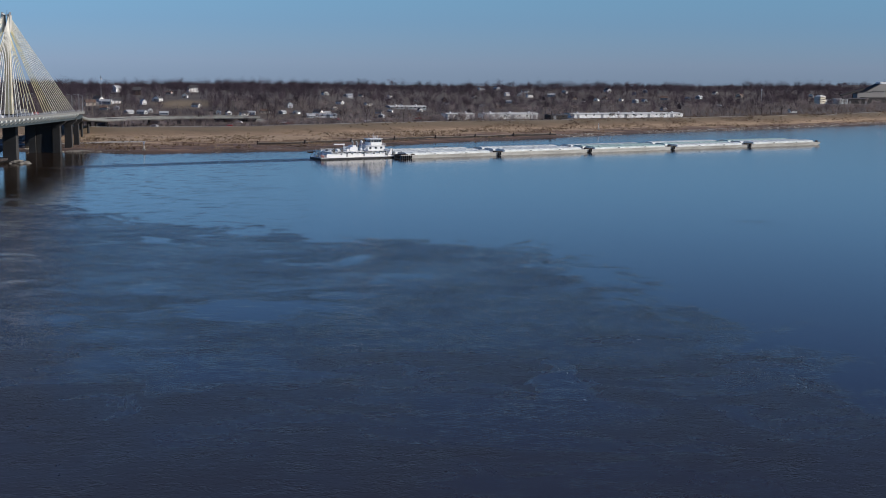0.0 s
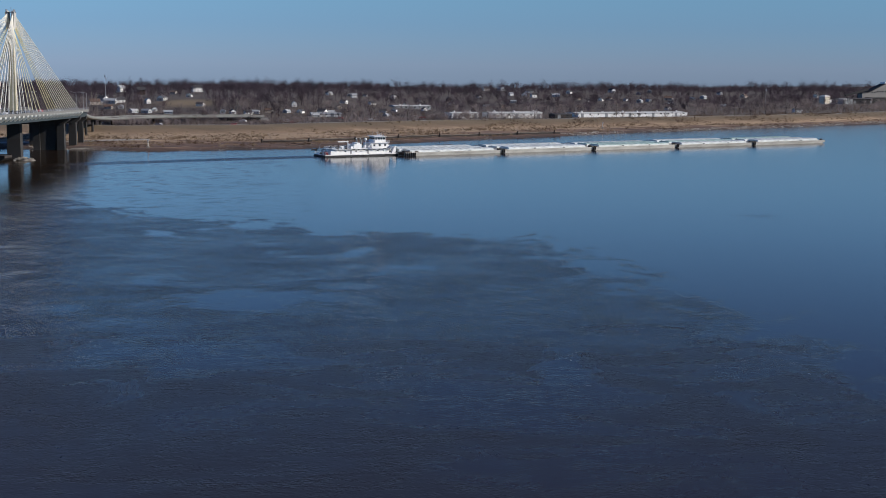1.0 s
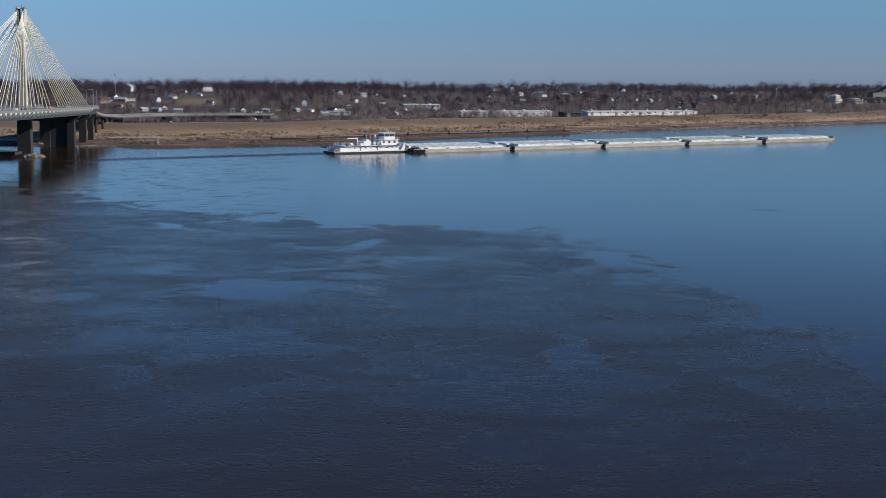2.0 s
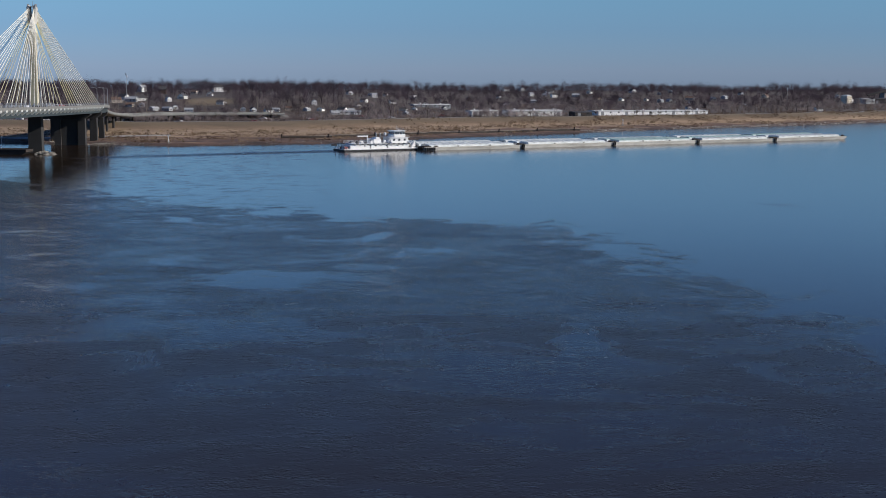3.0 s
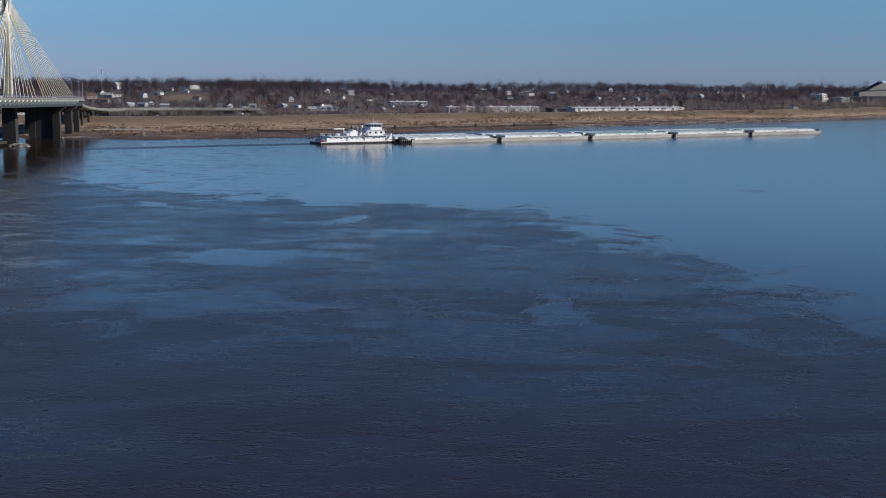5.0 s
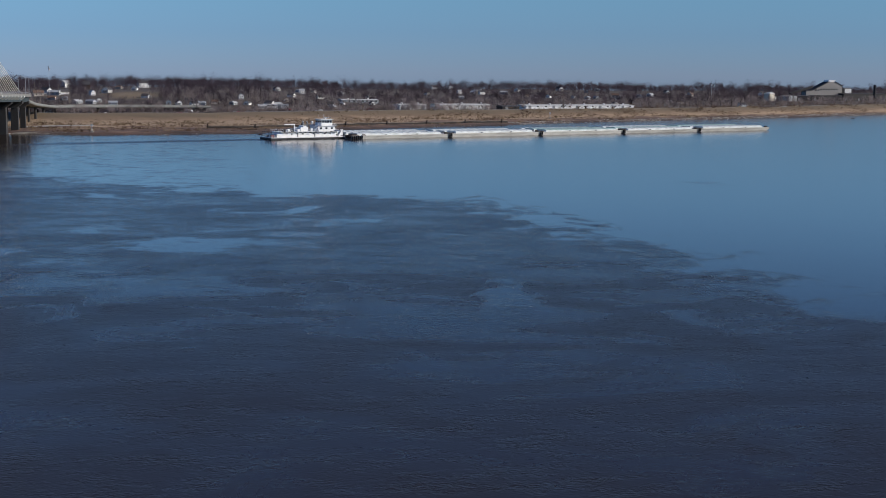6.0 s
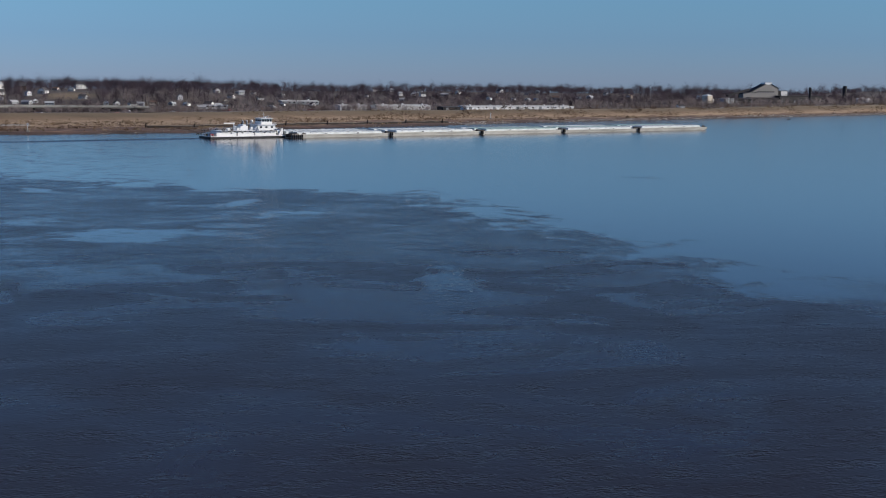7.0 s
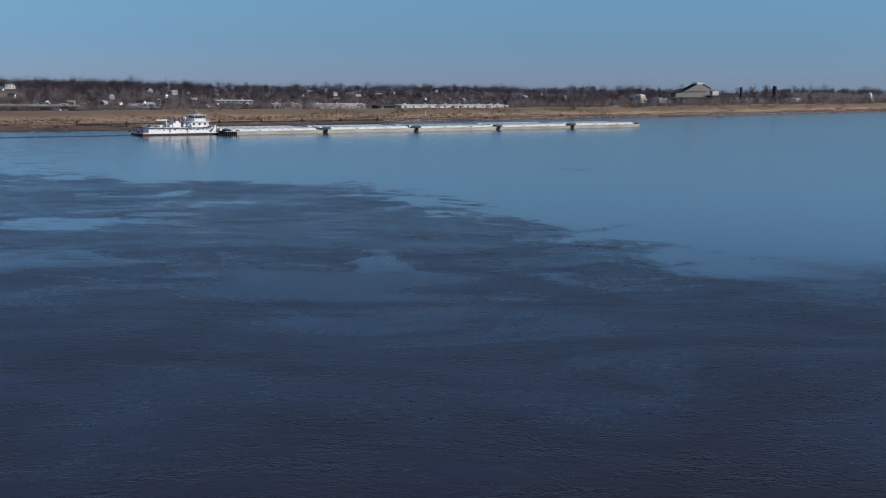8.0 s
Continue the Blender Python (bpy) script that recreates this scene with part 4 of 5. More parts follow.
# ---------------------------------------------------------------- bare trees
def bare_tree(rng, h, twigs, spread, low=0.25, width=0.11):
    """Arrays of one leafless tree: a tapered trunk, forked limbs and many fine twigs."""
    V, F = [], []

    def limb(a, b, ra, rb, n=3):
        a, b = np.array(a), np.array(b)
        w = b - a
        w = w / (np.linalg.norm(w) + 1e-9)
        u = np.cross(w, (0.3, 0.2, 0.9) if abs(w[2]) < 0.9 else (1, 0, 0))
        u = u / np.linalg.norm(u)
        q = np.cross(w, u)
        i = len(V)
        for p, r in ((a, ra), (b, rb)):
            for k in range(n):
                t = 2 * math.pi * k / n
                V.append(p + r * (math.cos(t) * u + math.sin(t) * q))
        for k in range(n):
            j = (k + 1) % n
            F.append((i + k, i + j, i + n + j)), F.append((i + k, i + n + j, i + n + k))

    lean = rng.normal(0, 0.04, 2)
    fork = np.array((lean[0] * h, lean[1] * h, h * rng.uniform(0.25, 0.4)))
    limb((0, 0, -0.5), fork, h * 0.016, h * 0.010, 4)
    ends = []
    for k in range(rng.integers(4, 7)):
        t = 2 * math.pi * (k + rng.uniform(-0.3, 0.3)) / 5
        reach = spread * h * rng.uniform(0.15, 0.36)
        e = fork + np.array((math.cos(t) * reach, math.sin(t) * reach, h * rng.uniform(0.25, 0.5)))
        s = fork * rng.uniform(0.7, 1.0)
        limb(s, e, h * 0.008, h * 0.004)
        ends.append((s, e))
        for _ in range(3):
            g = s + (e - s) * rng.uniform(0.4, 1)
            f = g + np.array((rng.normal(0, 0.13) * h * spread * 1.4, rng.normal(0, 0.13) * h * spread * 1.4, h * rng.uniform(0.06, 0.24)))
            f[2] = min(f[2], h)
            i = len(V)
            V.extend((g - (h * 0.005, 0, 0), g + (h * 0.005, 0, 0), f))
            F.append((i, i + 1, i + 2))
            ends.append((g, f))
    mid = np.array((fork[0], fork[1], h * (1 + low) / 2))
    half = np.array((0.43 * h * spread, 0.43 * h * spread, h * (1 - low) / 2))
    for k in range(twigs):
        if k % 3:
            q = rng.normal(0, 1, 3)
            q = q / np.linalg.norm(q) * rng.uniform(0.1, 1) ** 0.75
            a = mid + q * half * (1 + 0.16 * math.sin(5 * q[0] + 3 * q[1] + 9 * q[2]))
            if low < 0.2 and q[2] < 0:              # undergrowth fills the foot
                a[:2] = mid[:2] + (a[:2] - mid[:2]) / max(0.4, math.sqrt(max(0.0, 1 - q[2] ** 2)))
            w = q + rng.normal(0, 0.45, 3) + (0, 0, 0.6)
        else:
            s, e = ends[rng.integers(len(ends))]
            a = s + (e - s) * rng.uniform(0.25, 1.0)
            w = rng.normal(0, 1, 3) + (0, 0, 0.75)
        w = w / np.linalg.norm(w)
        b = a + w * h * rng.uniform(0.022, 0.042)
        c = np.cross(w, rng.normal(0, 1, 3))
        c = c / (np.linalg.norm(c) + 1e-9) * width * rng.uniform(0.6, 1.5)
        i = len(V)
        V.extend((a - c, a + c, b))
        F.append((i, i + 1, i + 2))
    return np.array(V), np.array(F)


def scatter(name, protos, spots, mat, label, category, rng):
    """Joins copies of the given arrays at spots of (x, y, z, size) into one object."""
    VV, FF, base = [], [], 0
    for x, y, z, s in spots:
        V, F = protos[rng.integers(len(protos))]
        t = rng.uniform(0, 6.283)
        R = np.array(((math.cos(t), -math.sin(t), 0), (math.sin(t), math.cos(t), 0), (0, 0, 1)))
        VV.append(V @ R.T * s * np.array((1, 1, rng.uniform(0.85, 1.15))) + (x, y, z)), FF.append(F + base)
        base += len(V)
    return mesh_of(name, np.concatenate(VV), np.concatenate(FF), mat, label, category, "stuff")


rng = np.random.default_rng(7)
tree_protos = [bare_tree(rng, 12.0, 200, rng.uniform(0.7, 1.05), low=0.15, width=0.17) for _ in range(10)]
wood_protos = [bare_tree(rng, 12.0, 250, rng.uniform(0.75, 1.1), low=0.1, width=0.22) for _ in range(14)]
far_protos = [bare_tree(rng, 12.0, 190, rng.uniform(0.8, 1.15), low=0.0, width=0.27) for _ in range(8)]
shrub_protos = [bare_tree(rng, 4.0, 52, 1.4, low=0.0, width=0.13) for _ in range(6)]


def crest_of(x):
    return np.interp(x, (-200, -110, 40, 146, 283, 360, 600), (140, 135, 110, 73, 57, 50, 62))


KEEP = [(-182, 1046, 13.0), (-176, 1030, 12.0), (-172, 1012, 10.0), (-186, 1062, 12.0), (-190, 1080, 10.0)]           # places that trees leave free: x, y, radius


OPEN = []           # streets and yards that open towards the river: bearing, half width, distance, height seen


def open_to_river(x, y, z, wide):
    OPEN.append((x / y, wide / y, math.hypot(x, y), z))


def hides(x, y, top):
    """Whether a tree with this top would stand in one of the open streets."""
    o, r = np.array(OPEN), math.hypot(x, y)
    line = 34.0 + (o[:, 3] - 34.0) * r / o[:, 2]
    return bool(((abs(x / y - o[:, 0]) < o[:, 1] + 2.0 / y) & (r < o[:, 2]) & (top > line)).any())


def free(x, y):
    k = np.array(KEEP)
    return bool(((x - k[:, 0]) ** 2 + (y - k[:, 1]) ** 2 > k[:, 2] ** 2).all())


# ---------------------------------------------------------------- the town behind the levee
siding_white = material("siding_white", (0.70, 0.69, 0.66), 0.7, vary=0.15, rand=0.2, bump=0.05)
siding_tan = material("siding_tan", (0.50, 0.43, 0.36), 0.8, vary=0.2, rand=0.2, bump=0.05)
siding_grey = material("siding_grey", (0.34, 0.36, 0.37), 0.75, vary=0.2, rand=0.2, bump=0.05)
brick_wall = material("brick_wall", (0.10, 0.066, 0.055), 0.85, vary=0.3, fine=12, bump=0.1)
shingle_dark = material("shingle_dark", (0.055, 0.052, 0.055), 0.9, vary=0.3, rand=0.2)
shingle_brown = material("shingle_brown", (0.12, 0.075, 0.055), 0.9, vary=0.3, rand=0.2)
shingle_pale = material("shingle_pale", (0.33, 0.34, 0.35), 0.8, vary=0.25, rand=0.2)
metal_roof = material("metal_roof", (0.55, 0.55, 0.53), 0.75, 0.0, vary=0.15, stretch=(1, 0.1, 1))
plant_metal = material("plant_metal", (0.27, 0.255, 0.235), 0.7, 0.1, vary=0.25, scale=0.1, stretch=(0.4, 1, 1))
plant_dark = material("plant_dark", (0.024, 0.022, 0.023), 0.8, vary=0.3)
car_mats = [material("car_white", (0.7, 0.7, 0.7), 0.3, bump=0), material("car_dark", (0.03, 0.03, 0.04), 0.3, bump=0), material("car_red", (0.3, 0.03, 0.03), 0.3, bump=0)]


def build_house(m, w, l, h, rise, wall_mat, roof_mat, label, storeys=1, porch=False):
    """A gabled house: local x across the gable, y along the ridge."""
    ho = thing("house", m, label, "house", "houses of the town")
    bm = bmesh.new()
    add_prism(bm, [(-w / 2, -2.0), (w / 2, -2.0), (w / 2, h), (0, h + rise), (-w / 2, h)], -l / 2, l / 2)
    wall = part("wall", bm, wall_mat, ho)
    bm = bmesh.new()
    k = rise / (w / 2)
    o = w / 2 + 0.5
    add_prism(bm, [(-o, h - 0.5 * k), (0, h + rise), (o, h - 0.5 * k), (o, h - 0.5 * k + 0.28), (0, h + rise + 0.3), (-o, h - 0.5 * k + 0.28)], -l / 2 - 0.4, l / 2 + 0.4)
    roof = part("roof", bm, roof_mat, ho)
    part("chimney", boxes(((w * 0.18, l * 0.2, h + rise * 0.9), (0.7, 0.7, rise * 0.9 + 0.6))), brick_wall, roof)
    for s in range(storeys):
        z = 1.6 + 2.8 * s
        n = max(2, int(l / 3.5))
        for side in (-1, 1):
            for j in range(n):
                part("window", boxes(((side * (w / 2 + 0.02), -l / 2 + l * (j + 0.5) / n, z), (0.1, 1.0, 1.3))), dark_glass, wall)
            for x in (-w * 0.22, w * 0.22):
                part("window", boxes(((x, side * (l / 2 + 0.02), z), (1.0, 0.1, 1.3))), dark_glass, wall)
    part("door", boxes(((0, -l / 2 - 0.03, 1.05), (1.0, 0.1, 2.1))), shingle_brown, wall)
    if porch:
        bm = boxes(((0, -l / 2 - 1.3, 2.6), (w * 0.9, 2.6, 0.2)), ((-w * 0.4, -l / 2 - 2.4, 1.1), (0.18, 0.18, 2.9)), ((w * 0.4, -l / 2 - 2.4, 1.1), (0.18, 0.18, 2.9)))
        part("porch", bm, siding_white, ho)
    return ho


HOUSE_KINDS = [
    (7.5, 10.0, 3.2, 2.6, siding_white, shingle_dark, "small white clapboard house with dark shingle roof", 1, True),
    (8.0, 11.0, 5.8, 3.0, siding_white, shingle_pale, "two-storey white house with pale roof on the slope", 2, False),
    (8.0, 10.0, 3.2, 2.4, siding_tan, shingle_brown, "tan single-storey house with brown roof", 1, True),
    (7.5, 9.0, 5.6, 3.2, brick_wall, shingle_dark, "tall red brick house among bare trees", 2, False),
    (7.0, 12.0, 3.0, 2.0, siding_grey, shingle_pale, "low grey house with pale roof", 1, False),
    (9.0, 13.0, 6.0, 3.0, siding_white, shingle_dark, "large white two-storey house on the hill", 2, True),
]
# the places of the houses: x, y, the kind and the size
TOWN_HILL = [(-245, 1008, 2, 0.74), (-246, 1038, 0, 0.72), (-236, 1020, 4, 0.72), (-231, 1030, 0, 0.91), (-220, 984, 4, 0.72), (-228, 978, 2, 0.72), (-297, 1330, 1, 0.76), (-263, 1264, 3, 0.82), (-209, 1026, 1, 0.56), (-204, 1058, 0, 1.01), (-223, 1338, 5, 0.76), (-195, 1130, 0, 0.83),
             (-168, 1020, 0, 0.75), (-145, 980, 4, 0.74), (-127, 982, 0, 0.79), (-123, 994, 4, 0.72), (-206, 960, 4, 0.77), (-197, 962, 4, 0.78), (-194, 976, 0, 0.72), (-181, 960, 4, 0.72), (-236, 1282, 2, 0.72), (-151, 978, 2, 0.72)]
TOWN_FLAT = [(-101, 1068, 1, 0.63), (-102, 1018, 4, 0.72), (-92, 1026, 0, 0.75), (-79, 1000, 4, 0.72), (-76, 1034, 0, 0.91), (-70, 1040, 4, 0.72), (-66, 1150, 0, 0.77), (-66, 1332, 1, 0.67), (-94, 1378, 0, 1.01), (-43, 1184, 0, 0.72), (-31, 1094, 0, 0.72), (-22, 1124, 0, 0.72),
             (-27, 1038, 4, 0.73), (-138, 982, 0, 0.72), (-115, 1010, 2, 0.72), (-73, 1376, 4, 0.72), (-67, 1092, 2, 0.72)]
TOWN_FAR = [(108, 1792, 4, 1.15), (87, 1778, 0, 1.15), (108, 1588, 1, 0.65), (124, 1596, 0, 1.05), (132, 1558, 5, 0.69), (136, 1676, 0, 1.12), (161, 1590, 4, 1.04), (188, 1686, 0, 1.00), (98, 1410, 4, 0.78), (248, 1728, 0, 1.15), (221, 1562, 2, 0.77), (204, 1508, 0, 0.88),
            (274, 1676, 4, 1.01), (300, 1746, 4, 1.14), (250, 1518, 4, 0.99), (264, 1542, 4, 0.86), (239, 1552, 0, 0.72), (349, 1642, 4, 1.15), (328, 1608, 4, 1.05), (296, 1592, 2, 1.15), (399, 1776, 0, 0.92), (418, 1720, 2, 1.15), (536, 1804, 0, 1.15), (354, 1250, 0, 0.92)]
more = random.Random(5)
SCATTERED = []
while len(SCATTERED) < 26:
    hu, hd = more.uniform(60, 420), more.uniform(230, 560)
    SCATTERED.append((hu + ACROSS[0] * hd, float(shore_at(hu)) + ACROSS[1] * hd, more.choice((0, 0, 2, 4, 3)), more.uniform(0.6, 0.8)))
placed, house_made = [], {}
for gx, gz in ((-190, 12.5), (-183, 12.5), (-176, 12.5), (-169, 12.0)):
    open_to_river(gx, 1046, gz, 4.5)
for hx, hy, kind, size in TOWN_HILL + TOWN_FLAT + TOWN_FAR + SCATTERED:
    if any((hx - a) ** 2 + (hy - b) ** 2 < 45 for a, b in placed):
        continue
    placed.append((hx, hy))
    spot = pose(hx, hy, float(height(hx, hy)), 0, 0, random.uniform(-35, 35) + random.choice((0, 90))) @ Matrix.Scale(size, 4)
    if kind in house_made:
        copy_thing(house_made[kind], spot)
    else:
        house_made[kind] = build_house(spot, *HOUSE_KINDS[kind])
    KEEP.append((hx, hy, 8.0 * size + 1.5))
    if (hx, hy, kind, size) not in SCATTERED:
        far = hy > 1200
        open_to_river(hx, hy, float(height(hx, hy)) + (2.6 if far else 1.6) * size, (2.0 if far else 3.0) * size)


def build_shed(name, a, b, depth, h, wall_mat, roof_mat, label, vents=0, openings=0, category="warehouse", bare=0.6):
    """A long low building whose front runs from a to b."""
    a, b = Vector((*a, 0)), Vector((*b, 0))
    l = (b - a).length
    z = min(float(height(a.x, a.y)), float(height(b.x, b.y)))
    sh = thing(name, pose(a.x, a.y, z, 0, 0, math.degrees(math.atan2(b.y - a.y, b.x - a.x))), label, category)
    part("wall", boxes(((l / 2, depth / 2, h / 2 - 0.5), (l, depth, h + 1.0))), wall_mat, sh)
    bm = bmesh.new()
    add_prism(bm, [(-0.4, h + 0.004), (depth + 0.4, h + 0.004), (depth + 0.4, h + 0.3), (depth / 2, h + 1.0), (-0.4, h + 0.3)], -0.4, l + 0.4, 0)
    part("roof", bm, roof_mat, sh)
    for k in range(vents):
        x = l * (k + 0.5) / vents + (k % 3 - 1) * 2.0
        part("roof_vent", rods(((x, depth * 0.3, h + 0.3), (x, depth * 0.3, h + 1.5), 0.7, None, 8), ((x, depth * 0.3, h + 1.5), (x, depth * 0.3, h + 2.0), 1.0, 0.3, 8)), white_paint, sh, "white roof ventilator")
    for k in range(openings):
        x = l * (k + 0.5) / openings
        part("door" if k % 3 == 0 else "window", boxes(((x, -0.02, 1.7 if k % 3 == 0 else 2.6), (2.6 if k % 3 == 0 else 1.6, 0.1, 3.4 if k % 3 == 0 else 1.0))), steel_grey if k % 3 == 0 else dark_glass, sh)
    for t in np.arange(0, l + 1, 8.0):
        p = a.lerp(b, t / l)
        n = Vector((-(b - a).y, (b - a).x, 0)).normalized()
        KEEP.append((p.x + n.x * 3, p.y + n.y * 3, 6.0))
        if bare:
            open_to_river(p.x, p.y, z + h * bare, 5.0)
    return sh


build_shed("long_warehouse", (127, 1073), (224, 1117), 20, 3.0, white_paint, metal_roof, "very long low white warehouse with roof ventilators", 6, 14)
build_shed("warehouse", (24, 1026), (45, 1034), 14, 3.9, siding_white, metal_roof, "low white warehouse behind bare trees", 2, 4, bare=0)
build_shed("warehouse", (54, 1034), (96, 1052), 14, 4.0, siding_white, metal_roof, "long white warehouse behind bare trees", 3, 7, bare=0)
build_shed("dark_shed", (105, 1042), (119, 1048), 10, 3.0, plant_dark, shingle_dark, "low dark shed beside the white warehouse", 0, 2, "shed")
build_shed("flat_building", (-23, 1186), (9, 1196), 16, 3.2, siding_grey, metal_roof, "pale flat-roofed building on the slope", 2, 8, "building")
build_shed("row_building", (-82, 1004), (-60, 1008), 9, 2.6, siding_white, shingle_pale, "low pale roadside shop", 0, 5, "building", bare=0)

lot = random.Random(9)
for k in range(22):
    hu, hd = lot.uniform(-290, 90), lot.uniform(168, 215)
    hx, hy = hu + ACROSS[0] * hd, float(shore_at(hu)) + ACROSS[1] * hd
    if all((hx - a) ** 2 + (hy - b) ** 2 > 60 for a, b in placed):
        shade = lot.choice((0, 0, 1, 2))
        build_car(pose(hx, hy, float(height(hx, hy)), 0, 0, lot.uniform(50, 130)) @ Matrix.Scale(1.15, 4), car_mats[shade], ("white", "dark", "red")[shade] + " car parked among the houses", "cars parked in the town")
        placed.append((hx, hy)), KEEP.append((hx, hy, 3.0)), KEEP.append((hx * 0.993, hy * 0.993, 4.0))


def build_plant():
    """The old works: a great hall with a sloping side roof, a raised monitor and a dark conveyor."""
    z = float(height(560, 1660))
    pl = thing("factory", pose(578, 1663, z, 0, 0, 16) @ Matrix.Diagonal((1.08, 1.0, 0.98, 1)), "old grey factory hall with sloping roof and monitor", "factory")
    bm = bmesh.new()
    add_prism(bm, [(-27, -1), (22, -1), (22, 19), (12, 24), (4, 24), (-18, 13), (-27, 12)], 0, 11)
    hall = part("hall", bm, plant_metal, pl)
    bm = bmesh.new()
    add_prism(bm, [(-28, 12.0), (-18, 13.1), (4, 24.2), (4, 24.8), (-18, 13.8), (-28, 12.7)], -0.5, 11.5)
    add_prism(bm, [(12, 24.2), (23, 18.7), (23, 19.3), (12, 24.8)], -0.5, 11.5)
    part("roof", bm, plant_dark, pl, "dark rusted roof sheets")
    part("monitor", boxes(((8, 5.5, 25.2), (9.5, 10, 2.6))), white_paint, pl, "bright white roof monitor")
    part("side_bay", boxes(((29, 6, 7.5), (13, 11.6, 17))), plant_dark, pl, "dark side bay")
    part("lit_panel", boxes(((30.5, -0.1, 12), (9, 0.2, 7))), siding_white, pl, "pale cladding panels")
    part("lean_to", boxes(((-4, -6, 3.2), (38, 12, 8))), plant_dark, pl, "dark lean-to")
    bm = bmesh.new()
    add_prism(bm, [(-46, 8), (-46, 10), (-16, 18.5), (-16, 16)], 4, 7)
    part("conveyor", bm, plant_dark, pl, "dark sloping conveyor")
    for x in (-44, -36, -30):
        part("conveyor_leg", rods(((x, 5.5, -1), (x, 5.5, 9 + (x + 48) * 0.2), 0.4)), plant_dark, pl)
    for k in range(9):
        part("window", boxes(((-14 + 3.6 * k, -0.03, 14.5 - 1.0 * (k < 2)), (1.8, 0.1, 1.8))), dark_glass, hall)
    for k in range(-40, 44, 8):
        open_to_river(578 + k, 1660, z + 11.0, 6.0)
    KEEP.append((568, 1668, 40)), KEEP.append((560, 1635, 34)), KEEP.append((545, 1590, 26)), KEEP.append((535, 1560, 20))


build_plant()


def build_stack(x, y, top, r):
    z = float(height(x, y))
    st = thing("chimney", pose(x, y, z), "short dark factory chimney", "chimney", "factory chimneys")
    part("shaft", rods(((0, 0, -1), (0, 0, top - z), r * 1.15, r, 12)), plant_dark, st)
    part("rim", rods(((0, 0, top - z - 0.8), (0, 0, top - z + 0.15), r * 1.12, None, 12)), black_paint, st)
    KEEP.append((x, y, 5.0))


build_stack(637, 1653, 24.0, 1.6)
build_stack(711, 1722, 26.0, 2.5)
build_shed("long_warehouse", (600, 1660), (668, 1690), 20, 8.5, plant_dark, plant_dark, "long dark works building with flat roof", 0, 10)
build_shed("dark_shed", (520, 1600), (548, 1606), 14, 5.5, plant_dark, shingle_dark, "dark shed in the works yard", 0, 4, "shed")
build_shed("grey_shed", (497, 1558), (509, 1565), 18, 5.4, siding_grey, metal_roof, "grey gabled storage shed", 0, 3, "shed")


def build_tower_house():
    z = float(height(476, 1566))
    to = thing("tower_building", pose(476, 1566, z, 0, 0, 38) @ Matrix.Scale(0.72, 4), "tall cream block with a pale hipped roof", "building")
    bm = bmesh.new()
    add_box(bm, (0, 0, 5.5), (14, 12, 13))
    wall = part("wall", bm, cream_paint, to)
    bm = bmesh.new()
    add_box(bm, (0, 0, 13.2), (15.2, 13.2, 2.4), (0.35, 0.3))
    part("roof", bm, metal_roof, to)
    part("annex", boxes(((10, 0, 3.0), (7, 10, 8))), siding_white, to)
    for zz in (3.5, 7.0, 10.2):
        for x in (-4.5, -1.5, 1.5, 4.5):
            part("window", boxes(((x, -6.02, zz), (1.2, 0.1, 1.6))), dark_glass, wall)
    open_to_river(476, 1560, z + 4.0, 8.0)
    KEEP.append((478, 1566, 11.0))


build_tower_house()


def build_dome(x, y, r, h):
    z = float(height(x, y))
    do = thing("storage_dome", pose(x, y, z), "white round-topped storage dome", "tank", "storage domes")
    bm = bmesh.new()
    rows = [(1.0, 0.0), (1.0, 0.5), (0.85, 0.76), (0.55, 0.93), (0.2, 1.0)]
    rings = [[bm.verts.new((math.cos(t) * r * a, math.sin(t) * r * a, b * h)) for t in [2 * math.pi * k / 16 for k in range(16)]] for a, b in rows]
    for p, q in zip(rings, rings[1:]):
        for k in range(16):
            bm.faces.new((p[k], p[(k + 1) % 16], q[(k + 1) % 16], q[k]))
    bm.faces.new(rings[0][::-1]), bm.faces.new(rings[-1])
    part("shell", bm, siding_white, do)
    part("cap", rods(((0, 0, h), (0, 0, h + 0.8), 1.0, 0.6, 8)), metal_roof, do)
    KEEP.append((x, y, r + 2))


build_dome(750, 1752, 12.5, 6.5)
build_dome(930, 1890, 4.5, 14.0)


def build_pole(x, y, h, arms=1):
    z = float(height(x, y))
    po = thing("utility_pole", pose(x, y, z, 0, 0, random.uniform(-30, 30)), "weathered wooden utility pole with crossarm", "pole", "utility poles")
    part("post", rods(((0, 0, -1), (0, 0, h), 0.2, 0.14)), pole_wood, po)
    for k in range(arms):
        part("crossarm", boxes(((0, 0.2, h - 0.8 - 1.2 * k), (2.6, 0.14, 0.16))), pole_wood, po)
        for i in (-1.1, -0.4, 0.4, 1.1):
            part("insulator", rods(((i, 0.2, h - 0.72 - 1.2 * k), (i, 0.2, h - 0.45 - 1.2 * k), 0.07)), steel_grey, po)


for px_, py_, ph_ in ((-236, 962, 14), (-229, 948, 15), (-217, 952, 14), (-205, 930, 14), (-152, 940, 12), (-131, 955, 13), (-112, 948, 12), (-88, 968, 13), (-55, 985, 12), (-35, 1010, 12), (20, 1045, 12), (150, 1020, 13), (262, 1110, 12),
                      (400, 1240, 12), (520, 1420, 13), (610, 1500, 12)):
    build_pole(px_, py_, ph_, 1 + int(ph_ > 13))


